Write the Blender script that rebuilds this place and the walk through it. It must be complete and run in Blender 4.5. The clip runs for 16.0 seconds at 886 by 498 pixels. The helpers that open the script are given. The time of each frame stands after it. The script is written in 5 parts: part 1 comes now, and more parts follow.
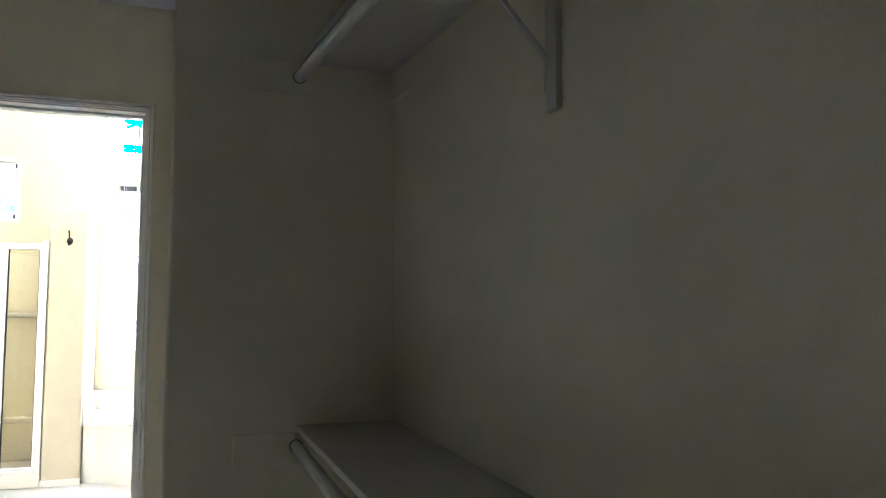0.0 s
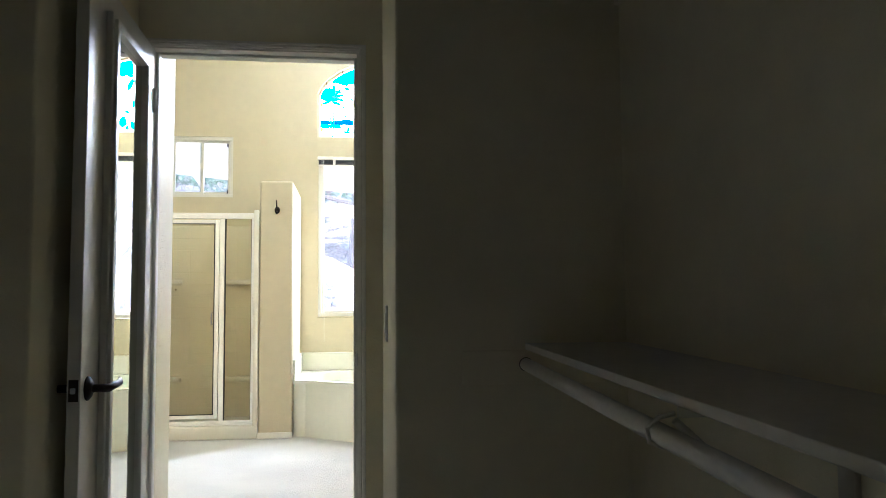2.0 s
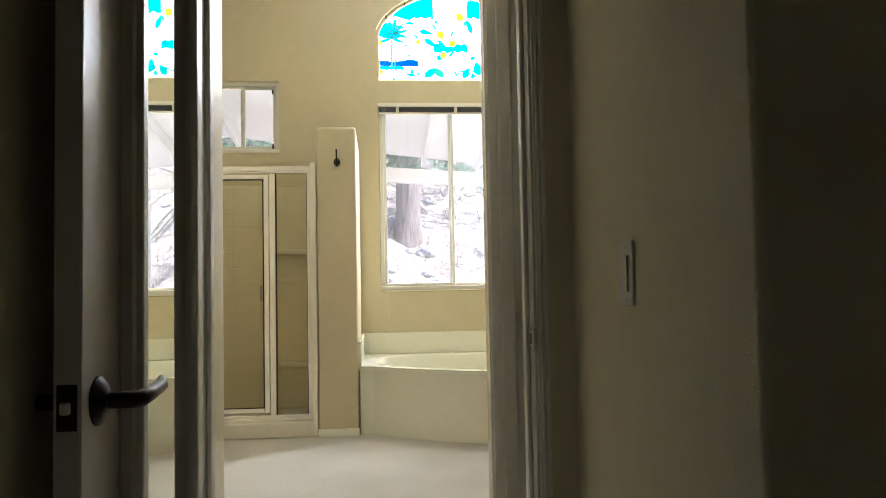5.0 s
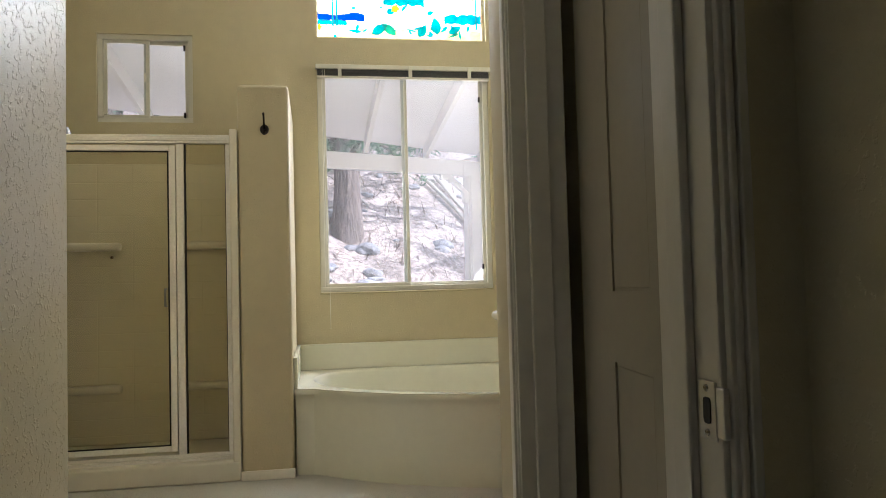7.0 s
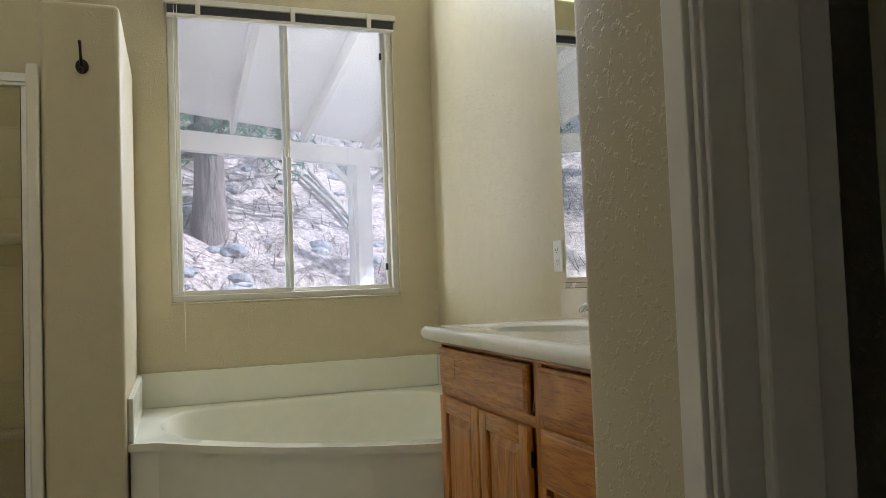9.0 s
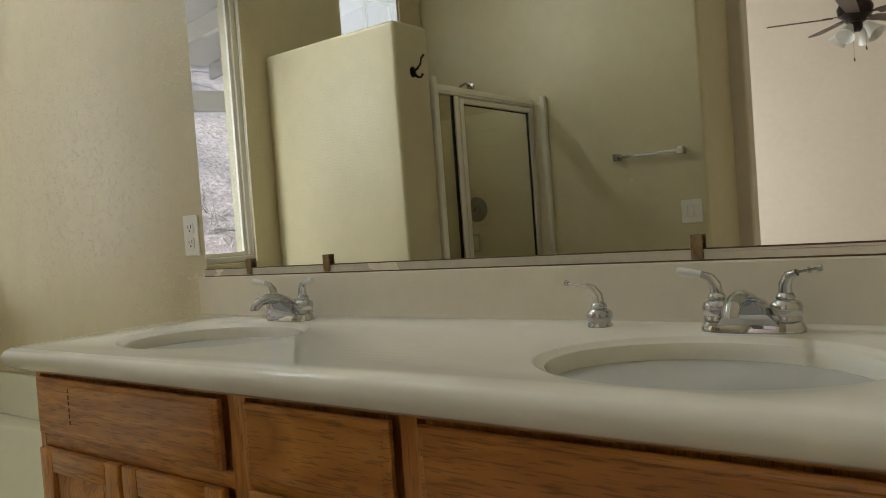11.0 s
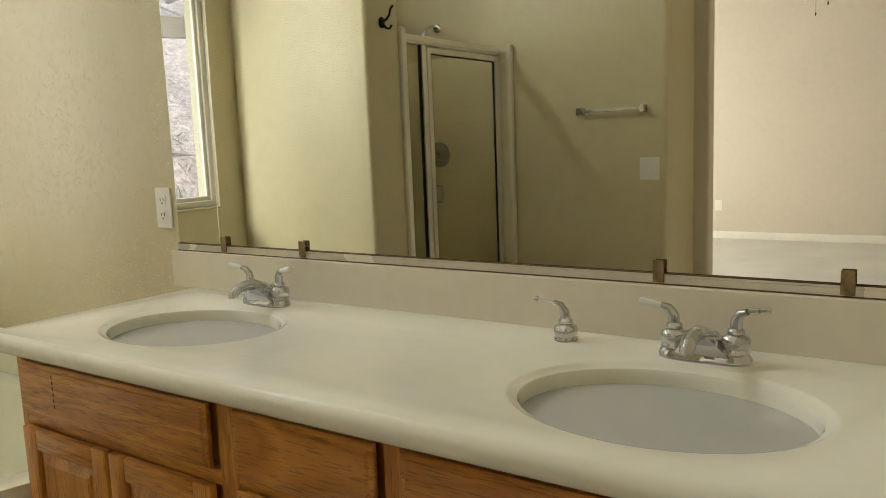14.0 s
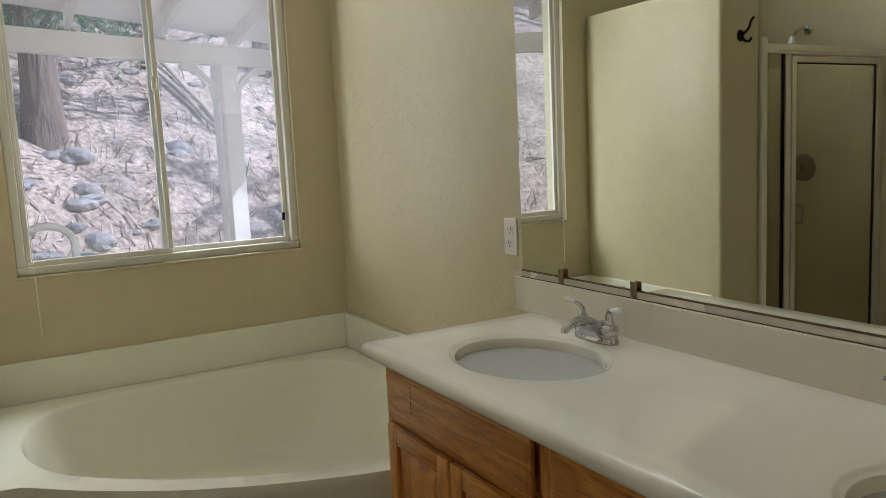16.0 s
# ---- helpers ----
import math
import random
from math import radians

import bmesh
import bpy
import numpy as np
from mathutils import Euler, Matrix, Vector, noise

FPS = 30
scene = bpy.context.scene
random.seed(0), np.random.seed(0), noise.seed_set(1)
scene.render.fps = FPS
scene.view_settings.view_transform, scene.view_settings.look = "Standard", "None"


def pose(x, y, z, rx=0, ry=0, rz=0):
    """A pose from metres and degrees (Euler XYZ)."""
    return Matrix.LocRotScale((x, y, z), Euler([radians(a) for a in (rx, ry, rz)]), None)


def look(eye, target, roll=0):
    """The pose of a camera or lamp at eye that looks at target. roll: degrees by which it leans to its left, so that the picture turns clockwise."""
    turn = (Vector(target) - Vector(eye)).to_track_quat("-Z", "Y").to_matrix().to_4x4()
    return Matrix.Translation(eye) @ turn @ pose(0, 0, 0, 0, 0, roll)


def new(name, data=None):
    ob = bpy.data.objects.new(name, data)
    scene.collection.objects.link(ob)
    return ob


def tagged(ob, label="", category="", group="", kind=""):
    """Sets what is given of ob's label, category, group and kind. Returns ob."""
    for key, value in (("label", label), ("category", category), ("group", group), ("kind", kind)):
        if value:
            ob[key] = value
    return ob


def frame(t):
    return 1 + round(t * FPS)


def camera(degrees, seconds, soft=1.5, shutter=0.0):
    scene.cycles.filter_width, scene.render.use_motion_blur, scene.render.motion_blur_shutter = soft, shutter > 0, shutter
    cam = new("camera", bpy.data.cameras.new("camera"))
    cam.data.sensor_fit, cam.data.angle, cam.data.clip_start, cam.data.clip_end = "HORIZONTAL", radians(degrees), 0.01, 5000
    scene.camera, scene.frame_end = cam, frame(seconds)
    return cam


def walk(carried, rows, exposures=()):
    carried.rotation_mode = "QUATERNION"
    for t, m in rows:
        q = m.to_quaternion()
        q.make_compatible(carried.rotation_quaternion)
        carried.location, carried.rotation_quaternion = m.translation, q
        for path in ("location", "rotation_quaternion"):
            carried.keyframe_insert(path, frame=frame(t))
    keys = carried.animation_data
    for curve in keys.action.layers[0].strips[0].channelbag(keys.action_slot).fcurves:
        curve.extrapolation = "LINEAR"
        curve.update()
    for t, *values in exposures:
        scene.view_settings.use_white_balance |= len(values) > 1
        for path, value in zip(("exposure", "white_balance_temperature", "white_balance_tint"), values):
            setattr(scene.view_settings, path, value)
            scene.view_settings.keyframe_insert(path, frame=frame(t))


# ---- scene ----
cam = camera(60.2, 16.0, soft=0.85)
PATH = [
    (0, (0.571, 2.26, 1.276), (1.24, 4.137, 1.446), -0.1),
    (0.5, (0.56, 2.31, 1.219), (1.202, 4.198, 1.377), -0.5),
    (1, (0.526, 2.343, 1.139), (0.966, 4.289, 1.28), -0.2),
    (1.5, (0.49, 2.348, 1.137), (0.772, 4.323, 1.278), -0.2),
    (2, (0.454, 2.404, 1.083), (0.686, 4.385, 1.221), -0.4),
    (2.2, (0.426, 2.447, 1.068), (0.641, 4.43, 1.211), 0.1),
    (2.5, (0.391, 2.508, 1.057), (0.57, 4.496, 1.183), -0.6),
    (3, (0.239, 2.634, 1.028), (0.383, 4.626, 1.136), -0.8),
    (3.5, (0.195, 2.763, 0.975), (0.35, 4.755, 1.07), -1.1),
    (4, (0.224, 3.011, 0.986), (0.381, 5.003, 1.077), -1.1),
    (4.2, (0.201, 3.11, 0.993), (0.36, 5.102, 1.083), -1.1),
    (6.3, (0.084, 4.258, 1.012), (0.261, 6.248, 1.105), -1.1),
    (6.5, (0.092, 4.355, 1.028), (0.277, 6.345, 1.114), -1.3),
    (7, (0.079, 4.596, 1.005), (0.413, 6.566, 1.091), -1.5),
    (7.5, (0.131, 4.881, 0.986), (0.523, 6.84, 1.078), -1.7),
    (8, (0.114, 5.152, 0.989), (0.514, 7.11, 1.078), -1.7),
    (8.2, (0.088, 5.236, 0.991), (0.502, 7.191, 1.076), -1.7),
    (8.5, (0.077, 5.388, 1.004), (0.538, 7.332, 1.092), -1.8),
    (9, (0.134, 5.708, 1.004), (0.799, 7.592, 1.093), -2.1),
    (9.5, (0.153, 5.977, 1.015), (1.046, 7.765, 1.099), -2.3),
    (10, (0.152, 6.176, 1.029), (1.386, 7.748, 1.104), -2.6),
    (10.2, (0.175, 6.231, 1.014), (1.526, 7.704, 1.081), -3.5),
    (12.3, (0.162, 6.383, 1.148), (1.844, 7.444, 0.942), -2.7),
    (12.5, (0.159, 6.382, 1.147), (1.84, 7.438, 0.899), -2.5),
    (13, (0.143, 6.365, 1.166), (1.835, 7.395, 0.892), -2.2),
    (13.5, (0.129, 6.348, 1.2), (1.821, 7.38, 0.928), -2.1),
    (14, (0.107, 6.341, 1.245), (1.743, 7.458, 0.97), -2.3),
    (14.5, (0.104, 6.315, 1.287), (1.586, 7.63, 1.016), -2.7),
    (15, (0.1, 6.294, 1.322), (1.408, 7.783, 1.053), -3.0),
    (15.5, (0.102, 6.272, 1.348), (1.212, 7.914, 1.078), -3.0),
    (16, (0.104, 6.269, 1.368), (1.086, 7.993, 1.116), -2.7),
]

# ---- light ----
EXPOSURES = [(0.0, 3.25, 4650, 22), (0.5, 3.1, 4700, 22), (1.0, 3.2, 4700, 22), (1.6, 2.45, 4750, 19), (2.0, 2.15, 4950, 16), (3.0, 1.85, 5500, 13), (4.0, 1.6, 5750, 13), (6.3, 0.70, 5700, 15),
             (7.0, 0.58, 5700, 15), (8.0, 0.45, 5600, 14), (9.0, 0.25, 5400, 14), (10.2, 0.0, 5550, 14), (12.3, 0.28, 6050, 9), (13.2, 0.45, 6150, 9), (14.3, 0.48, 6150, 9), (15.0, 0.18, 5950, 11), (16.0, -0.08, 5650, 12)]
walk(cam, [(t, look(eye, target, roll)) for t, eye, target, roll in PATH], EXPOSURES)

SUN_AZ, SUN_EL = radians(115), radians(46)      # compass-like: 0 is +y, clockwise
world = bpy.data.worlds.new("sky")
scene.world = world
world.use_nodes = True
wn = world.node_tree.nodes
sky = wn.new("ShaderNodeTexSky")
sky.sky_type, sky.sun_disc = "NISHITA", False
sky.sun_elevation, sky.sun_rotation = SUN_EL, SUN_AZ
world.node_tree.links.new(sky.outputs[0], wn["Background"].inputs[0])
wn["Background"].inputs[1].default_value = 0.15


def lamp(name, kind, m, energy, colour, width=0.0, height=0.0, spread=180):
    data = bpy.data.lights.new(name, kind)
    data.energy, data.color = energy, colour
    if kind == "SUN":
        data.angle = radians(0.53)
    else:
        data.shape, data.size, data.size_y, data.spread = "RECTANGLE", width, height, radians(spread)
    ob = new(name, data)
    ob.matrix_world = m
    return ob


sun_from = Vector((math.sin(SUN_AZ) * math.cos(SUN_EL), math.cos(SUN_AZ) * math.cos(SUN_EL), math.sin(SUN_EL)))
lamp("sun", "SUN", look(sun_from * 50, (0, 0, 0)), 5.0, (1.0, 0.96, 0.94))
# area lamps for daylight through the arched, small and (assumed, unseen) bedroom windows
ARCH_W, WIN_W, PATIO_W, SMALL_W, BED_W = 46, 48, 24, 0.6, 128
lamp("arch_daylight", "AREA", look((0.695, 9.86, 3.02), (0.695, 0, 2.4)), ARCH_W, (1.0, 0.98, 0.94), 1.12, 0.72)
# two added fill lamps outside, out of view, that brighten tub and east wall
lamp("window_fill_lamp", "AREA", look((1.95, 10.35, 2.25), (0.75, 9.0, 0.4)), WIN_W, (1.0, 0.98, 0.95), 0.9, 1.2, 120)
lamp("patio_fill_lamp", "AREA", look((-1.72, 11.2, 1.65), (1.2, 8.9, 1.1)), PATIO_W, (1.0, 0.98, 0.96), 0.9, 1.2, 110)
lamp("small_window_daylight", "AREA", look((-0.963, 9.695, 2.36), (-0.963, 0, 2.36)), SMALL_W, (0.96, 0.98, 1.0), 0.56, 0.54)
lamp("bedroom_daylight", "AREA", look((-4.1, 11.1, 1.5), (-4.1, 4, 1.2)), BED_W, (1.0, 0.95, 0.89), 2.2, 1.4)

# ---- materials ----


def principled(name):
    m = bpy.data.materials.new(name)
    m.use_nodes = True
    return m, m.node_tree.nodes, m.node_tree.links, m.node_tree.nodes["Principled BSDF"]


def surface(name, colour, rough=0.6, metal=0.0, grain=60.0, vary=0.08, stain=1.5, stain_amt=0.08, bump=0.0, bump_scale=90.0,
            bump_depth=0.002, stretch=(1, 1, 1), rough_vary=0.1, random_vary=0.0, coat=0.0):
    """A surface whose colour wavers at two scales, with fine relief."""
    m, n, l, b = principled(name)
    co = n.new("ShaderNodeTexCoord")
    mp = n.new("ShaderNodeMapping")
    mp.inputs["Scale"].default_value = stretch
    l.new(co.outputs["Object"], mp.inputs["Vector"])
    fine, wide = n.new("ShaderNodeTexNoise"), n.new("ShaderNodeTexNoise")
    fine.inputs["Scale"].default_value, wide.inputs["Scale"].default_value = grain, stain
    fine.inputs["Detail"].default_value, wide.inputs["Detail"].default_value = 4, 5
    for tex in (fine, wide):
        l.new(mp.outputs[0], tex.inputs["Vector"])
    value = None
    for tex, amount in ((fine, vary), (wide, stain_amt)):
        r = n.new("ShaderNodeMapRange")
        r.inputs["From Min"].default_value, r.inputs["From Max"].default_value = 0.3, 0.7
        r.inputs["To Min"].default_value, r.inputs["To Max"].default_value = 1 - amount, 1 + amount
        l.new(tex.outputs["Fac"], r.inputs["Value"])
        if value is None:
            value = r.outputs[0]
        else:
            mul = n.new("ShaderNodeMath")
            mul.operation = "MULTIPLY"
            l.new(value, mul.inputs[0])
            l.new(r.outputs[0], mul.inputs[1])
            value = mul.outputs[0]
    if random_vary:
        info, r, mul = n.new("ShaderNodeObjectInfo"), n.new("ShaderNodeMapRange"), n.new("ShaderNodeMath")
        r.inputs["To Min"].default_value, r.inputs["To Max"].default_value = 1 - random_vary, 1 + random_vary
        mul.operation = "MULTIPLY"
        l.new(info.outputs["Random"], r.inputs["Value"])
        l.new(value, mul.inputs[0])
        l.new(r.outputs[0], mul.inputs[1])
        value = mul.outputs[0]
    scaled = n.new("ShaderNodeVectorMath")
    scaled.operation = "SCALE"
    scaled.inputs[0].default_value = colour
    l.new(value, scaled.inputs["Scale"])
    l.new(scaled.outputs[0], b.inputs["Base Color"])
    rr = n.new("ShaderNodeMapRange")
    rr.inputs["To Min"].default_value, rr.inputs["To Max"].default_value = max(0.02, rough - rough_vary), min(1, rough + rough_vary)
    l.new(wide.outputs["Fac"], rr.inputs["Value"])
    l.new(rr.outputs[0], b.inputs["Roughness"])
    b.inputs["Metallic"].default_value = metal
    if coat:
        b.inputs["Coat Weight"].default_value, b.inputs["Coat Roughness"].default_value = coat, 0.12
    if bump:
        bt, bp = n.new("ShaderNodeTexNoise"), n.new("ShaderNodeBump")
        bt.inputs["Scale"].default_value, bt.inputs["Detail"].default_value = bump_scale, 3
        l.new(mp.outputs[0], bt.inputs["Vector"])
        bp.inputs["Strength"].default_value, bp.inputs["Distance"].default_value = bump, bump_depth
        l.new(bt.outputs["Fac"], bp.inputs["Height"])
        l.new(bp.outputs[0], b.inputs["Normal"])
    return m


def plaster(name, colour, rough=0.55, scale=120.0, strength=0.5):
    """Sprayed and knocked-down wall plaster under eggshell paint."""
    m = surface(name, colour, rough, grain=14, vary=0.025, stain=0.9, stain_amt=0.04, rough_vary=0.08)
    n, l, b = m.node_tree.nodes, m.node_tree.links, m.node_tree.nodes["Principled BSDF"]
    co, noise_a, noise_b = n.new("ShaderNodeTexCoord"), n.new("ShaderNodeTexNoise"), n.new("ShaderNodeTexNoise")
    noise_a.inputs["Scale"].default_value, noise_a.inputs["Detail"].default_value = scale, 2
    noise_b.inputs["Scale"].default_value, noise_b.inputs["Detail"].default_value = scale * 4, 2
    ramp = n.new("ShaderNodeMapRange")
    ramp.interpolation_type = "SMOOTHSTEP"
    ramp.inputs["From Min"].default_value, ramp.inputs["From Max"].default_value = 0.57, 0.66
    add = n.new("ShaderNodeMath")
    add.operation = "MULTIPLY_ADD"
    add.inputs[1].default_value = 0.25
    bp = n.new("ShaderNodeBump")
    bp.inputs["Strength"].default_value, bp.inputs["Distance"].default_value = strength, 0.0016
    l.new(co.outputs["Object"], noise_a.inputs["Vector"])
    l.new(co.outputs["Object"], noise_b.inputs["Vector"])
    l.new(noise_a.outputs["Fac"], ramp.inputs["Value"])
    l.new(noise_b.outputs["Fac"], add.inputs[0])
    l.new(ramp.outputs[0], add.inputs[2])
    l.new(add.outputs[0], bp.inputs["Height"])
    l.new(bp.outputs[0], b.inputs["Normal"])
    return m


def oak(name, along):
    """Varnished honey oak with open grain along one axis."""
    m, n, l, b = principled(name)
    co, mp, mp2 = n.new("ShaderNodeTexCoord"), n.new("ShaderNodeMapping"), n.new("ShaderNodeMapping")
    flat, fine = [7.0, 7.0, 7.0], [300.0, 300.0, 300.0]
    flat["xyz".index(along)], fine["xyz".index(along)] = 0.9, 20.0
    mp.inputs["Scale"].default_value, mp2.inputs["Scale"].default_value = flat, fine
    info = n.new("ShaderNodeObjectInfo")
    shift = n.new("ShaderNodeVectorMath")
    shift.operation = "MULTIPLY_ADD"
    shift.inputs[1].default_value = (7, 7, 7)
    comb = n.new("ShaderNodeCombineXYZ")
    for i in range(3):
        l.new(info.outputs["Random"], comb.inputs[i])
    l.new(comb.outputs[0], shift.inputs[0])
    l.new(co.outputs["Object"], shift.inputs[2])
    rings, pores = n.new("ShaderNodeTexNoise"), n.new("ShaderNodeTexNoise")
    rings.inputs["Scale"].default_value, rings.inputs["Detail"].default_value, rings.inputs["Distortion"].default_value = 1.0, 3, 1.2
    pores.inputs["Scale"].default_value, pores.inputs["Detail"].default_value = 1.0, 3
    l.new(shift.outputs[0], mp.inputs["Vector"])
    l.new(shift.outputs[0], mp2.inputs["Vector"])
    l.new(mp.outputs[0], rings.inputs["Vector"])
    l.new(mp2.outputs[0], pores.inputs["Vector"])
    wave = n.new("ShaderNodeMath")
    wave.operation = "MULTIPLY"
    wave.inputs[1].default_value = 14
    frac = n.new("ShaderNodeMath")
    frac.operation = "PINGPONG"
    frac.inputs[1].default_value = 1.0
    l.new(rings.outputs["Fac"], wave.inputs[0])
    l.new(wave.outputs[0], frac.inputs[0])
    ramp = n.new("ShaderNodeValToRGB")
    ramp.color_ramp.elements[0].color, ramp.color_ramp.elements[1].color = (0.44, 0.158, 0.020, 1), (0.66, 0.288, 0.048, 1)
    l.new(frac.outputs[0], ramp.inputs["Fac"])
    dark = n.new("ShaderNodeMapRange")
    dark.inputs["From Min"].default_value, dark.inputs["From Max"].default_value = 0.36, 0.46
    dark.inputs["To Min"].default_value, dark.inputs["To Max"].default_value = 0.62, 1.0
    l.new(pores.outputs["Fac"], dark.inputs["Value"])
    mul = n.new("ShaderNodeVectorMath")
    mul.operation = "SCALE"
    l.new(ramp.outputs[0], mul.inputs[0])
    l.new(dark.outputs[0], mul.inputs["Scale"])
    l.new(mul.outputs[0], b.inputs["Base Color"])
    bp = n.new("ShaderNodeBump")
    bp.inputs["Strength"].default_value, bp.inputs["Distance"].default_value = 0.5, 0.0008
    l.new(dark.outputs[0], bp.inputs["Height"])
    l.new(bp.outputs[0], b.inputs["Normal"])
    b.inputs["Roughness"].default_value = 0.36
    b.inputs["Coat Weight"].default_value, b.inputs["Coat Roughness"].default_value = 0.3, 0.2
    return m


def pane_glass(name, tint=(0.96, 0.97, 0.97), dust_haze=0.0):
    """Clear glass with a mirror sheen that grows towards grazing, and a film of dust that doubles as haze."""
    m, n, l, b = principled(name)
    n.remove(b)
    clear, shine, mix, weight = n.new("ShaderNodeBsdfTransparent"), n.new("ShaderNodeBsdfGlossy"), n.new("ShaderNodeMixShader"), n.new("ShaderNodeLayerWeight")
    clear.inputs["Color"].default_value = (*tint, 1)
    shine.inputs["Roughness"].default_value = 0.0
    weight.inputs["Blend"].default_value = 0.5
    power, amount = n.new("ShaderNodeMath"), n.new("ShaderNodeMath")
    power.operation, amount.operation = "POWER", "MULTIPLY_ADD"
    power.inputs[1].default_value, amount.inputs[1].default_value, amount.inputs[2].default_value = 4.0, 0.5, 0.03
    l.new(weight.outputs["Facing"], power.inputs[0])
    l.new(power.outputs[0], amount.inputs[0])
    l.new(amount.outputs[0], mix.inputs[0])
    l.new(clear.outputs[0], mix.inputs[1])
    l.new(shine.outputs[0], mix.inputs[2])
    out = mix.outputs[0]
    if dust_haze:
        film, smear, lay, tex, co, rng_ = n.new("ShaderNodeBsdfTranslucent"), n.new("ShaderNodeBsdfDiffuse"), n.new("ShaderNodeMixShader"), n.new("ShaderNodeTexNoise"), n.new("ShaderNodeTexCoord"), n.new("ShaderNodeMapRange")
        film.inputs["Color"].default_value = (0.8, 0.8, 0.8, 1)
        tex.inputs["Scale"].default_value, tex.inputs["Detail"].default_value = 7.0, 6
        rng_.inputs["To Min"].default_value, rng_.inputs["To Max"].default_value = dust_haze * 0.5, dust_haze * 1.6
        l.new(co.outputs["Object"], tex.inputs["Vector"])
        l.new(tex.outputs["Fac"], rng_.inputs["Value"])
        l.new(rng_.outputs[0], lay.inputs[0])
        l.new(out, lay.inputs[1])
        l.new(film.outputs[0], lay.inputs[2])
        out = lay.outputs[0]
    l.new(out, n["Material Output"].inputs["Surface"])
    return m


WALL_C = (0.605, 0.535, 0.345)
M_WALL = plaster("wall_paint", WALL_C, rough=0.42, scale=110, strength=0.5)
M_EASTWALL = plaster("sheen_wall_paint", WALL_C, rough=0.34, scale=75, strength=0.9)
M_PASSAGE = plaster("glossy_wall_paint", WALL_C, rough=0.42, scale=120, strength=0.45)
M_GLOSSWALL = plaster("semi_gloss_wall_paint", WALL_C, rough=0.34, scale=90, strength=1.0)
M_CLOSET = plaster("closet_wall_paint", (0.80, 0.73, 0.51), rough=0.7, strength=0.35)
M_BED = plaster("bedroom_wall_paint", (0.66, 0.585, 0.48), rough=0.7, strength=0.3)
M_CEIL = plaster("ceiling_paint", (0.78, 0.77, 0.73), rough=0.8, strength=0.5)
M_TRIM = surface("white_trim_paint", (0.83, 0.80, 0.71), 0.32, grain=30, vary=0.03, stain=3, stain_amt=0.05, bump=0.12, bump_scale=60, bump_depth=0.001)
M_DOORP = surface("white_door_paint", (0.72, 0.685, 0.59), 0.34, grain=30, vary=0.03, stain=3, stain_amt=0.05, bump=0.12, bump_scale=70, bump_depth=0.001)
# linen door paint darkened to stand for the weak light in the passage
M_LINEN_DIM = surface("shade_darkened_door_paint", (0.34, 0.315, 0.24), 0.4, grain=30, vary=0.03, stain=3, stain_amt=0.06, bump=0.12, bump_scale=70, bump_depth=0.001)
M_VINYL = surface("white_vinyl", (0.75, 0.73, 0.64), 0.35, grain=30, vary=0.02, stain=2, stain_amt=0.04)
M_CARPET = surface("cream_carpet", (0.69, 0.665, 0.59), 0.95, grain=380, vary=0.18, stain=2.2, stain_amt=0.07, bump=0.8, bump_scale=420, bump_depth=0.006)
M_TUB = surface("cream_acrylic", (0.80, 0.79, 0.645), 0.16, grain=20, vary=0.015, stain=1.6, stain_amt=0.03, rough_vary=0.05)
M_SPLASH = surface("almond_cultured_marble", (0.74, 0.68, 0.55), 0.2, grain=25, vary=0.02, stain=2.5, stain_amt=0.04, rough_vary=0.06)
M_TOP = surface("ivory_cultured_marble", (0.84, 0.81, 0.69), 0.085, grain=22, vary=0.015, stain=2.0, stain_amt=0.03, rough_vary=0.05)
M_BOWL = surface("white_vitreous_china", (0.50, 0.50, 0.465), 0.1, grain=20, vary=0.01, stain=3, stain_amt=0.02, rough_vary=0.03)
M_FIBRE = surface("beige_fibreglass", (0.77, 0.73, 0.61), 0.3, grain=20, vary=0.02, stain=1.3, stain_amt=0.06)
M_CHROME = surface("chrome", (0.58, 0.58, 0.59), 0.035, 1.0, grain=40, vary=0.02, stain=6, stain_amt=0.04, rough_vary=0.04)
# pale tone stands in for the backsplash reflected in the mirror channel
M_CHANNEL = surface("splash_reflection_channel", (0.66, 0.61, 0.50), 0.25, 0.3, grain=60, vary=0.05, stain=5, stain_amt=0.08)
M_ALU = surface("brushed_aluminium", (0.80, 0.78, 0.73), 0.34, 0.85, grain=90, vary=0.05, stain=4, stain_amt=0.06)
M_BRONZE = surface("dark_bronze", (0.035, 0.028, 0.024), 0.4, 0.8, grain=60, vary=0.15, stain=12, stain_amt=0.2)
M_STEEL = surface("satin_steel", (0.70, 0.70, 0.69), 0.35, 1.0, grain=80, vary=0.05, stain=20, stain_amt=0.1)
M_VALVE = surface("dull_grey_metal", (0.30, 0.30, 0.29), 0.35, 1.0, grain=80, vary=0.05, stain=20, stain_amt=0.1)
M_CLIP = surface("tarnished_brass", (0.24, 0.17, 0.09), 0.45, 0.8, grain=90, vary=0.25, stain=25, stain_amt=0.3)
M_BLACK = surface("black_rubber", (0.012, 0.012, 0.012), 0.6, grain=40, vary=0.1)
M_PORC = surface("white_porcelain", (0.82, 0.82, 0.78), 0.15, grain=30, vary=0.01)
M_PLATE = surface("white_plastic", (0.80, 0.78, 0.72), 0.35, grain=40, vary=0.01)
M_SLAT = surface("grey_blind_slat", (0.10, 0.10, 0.105), 0.4, grain=30, vary=0.06)
M_ROD = surface("white_enamel_rod", (0.70, 0.665, 0.56), 0.35, grain=40, vary=0.04, stain=6, stain_amt=0.06)
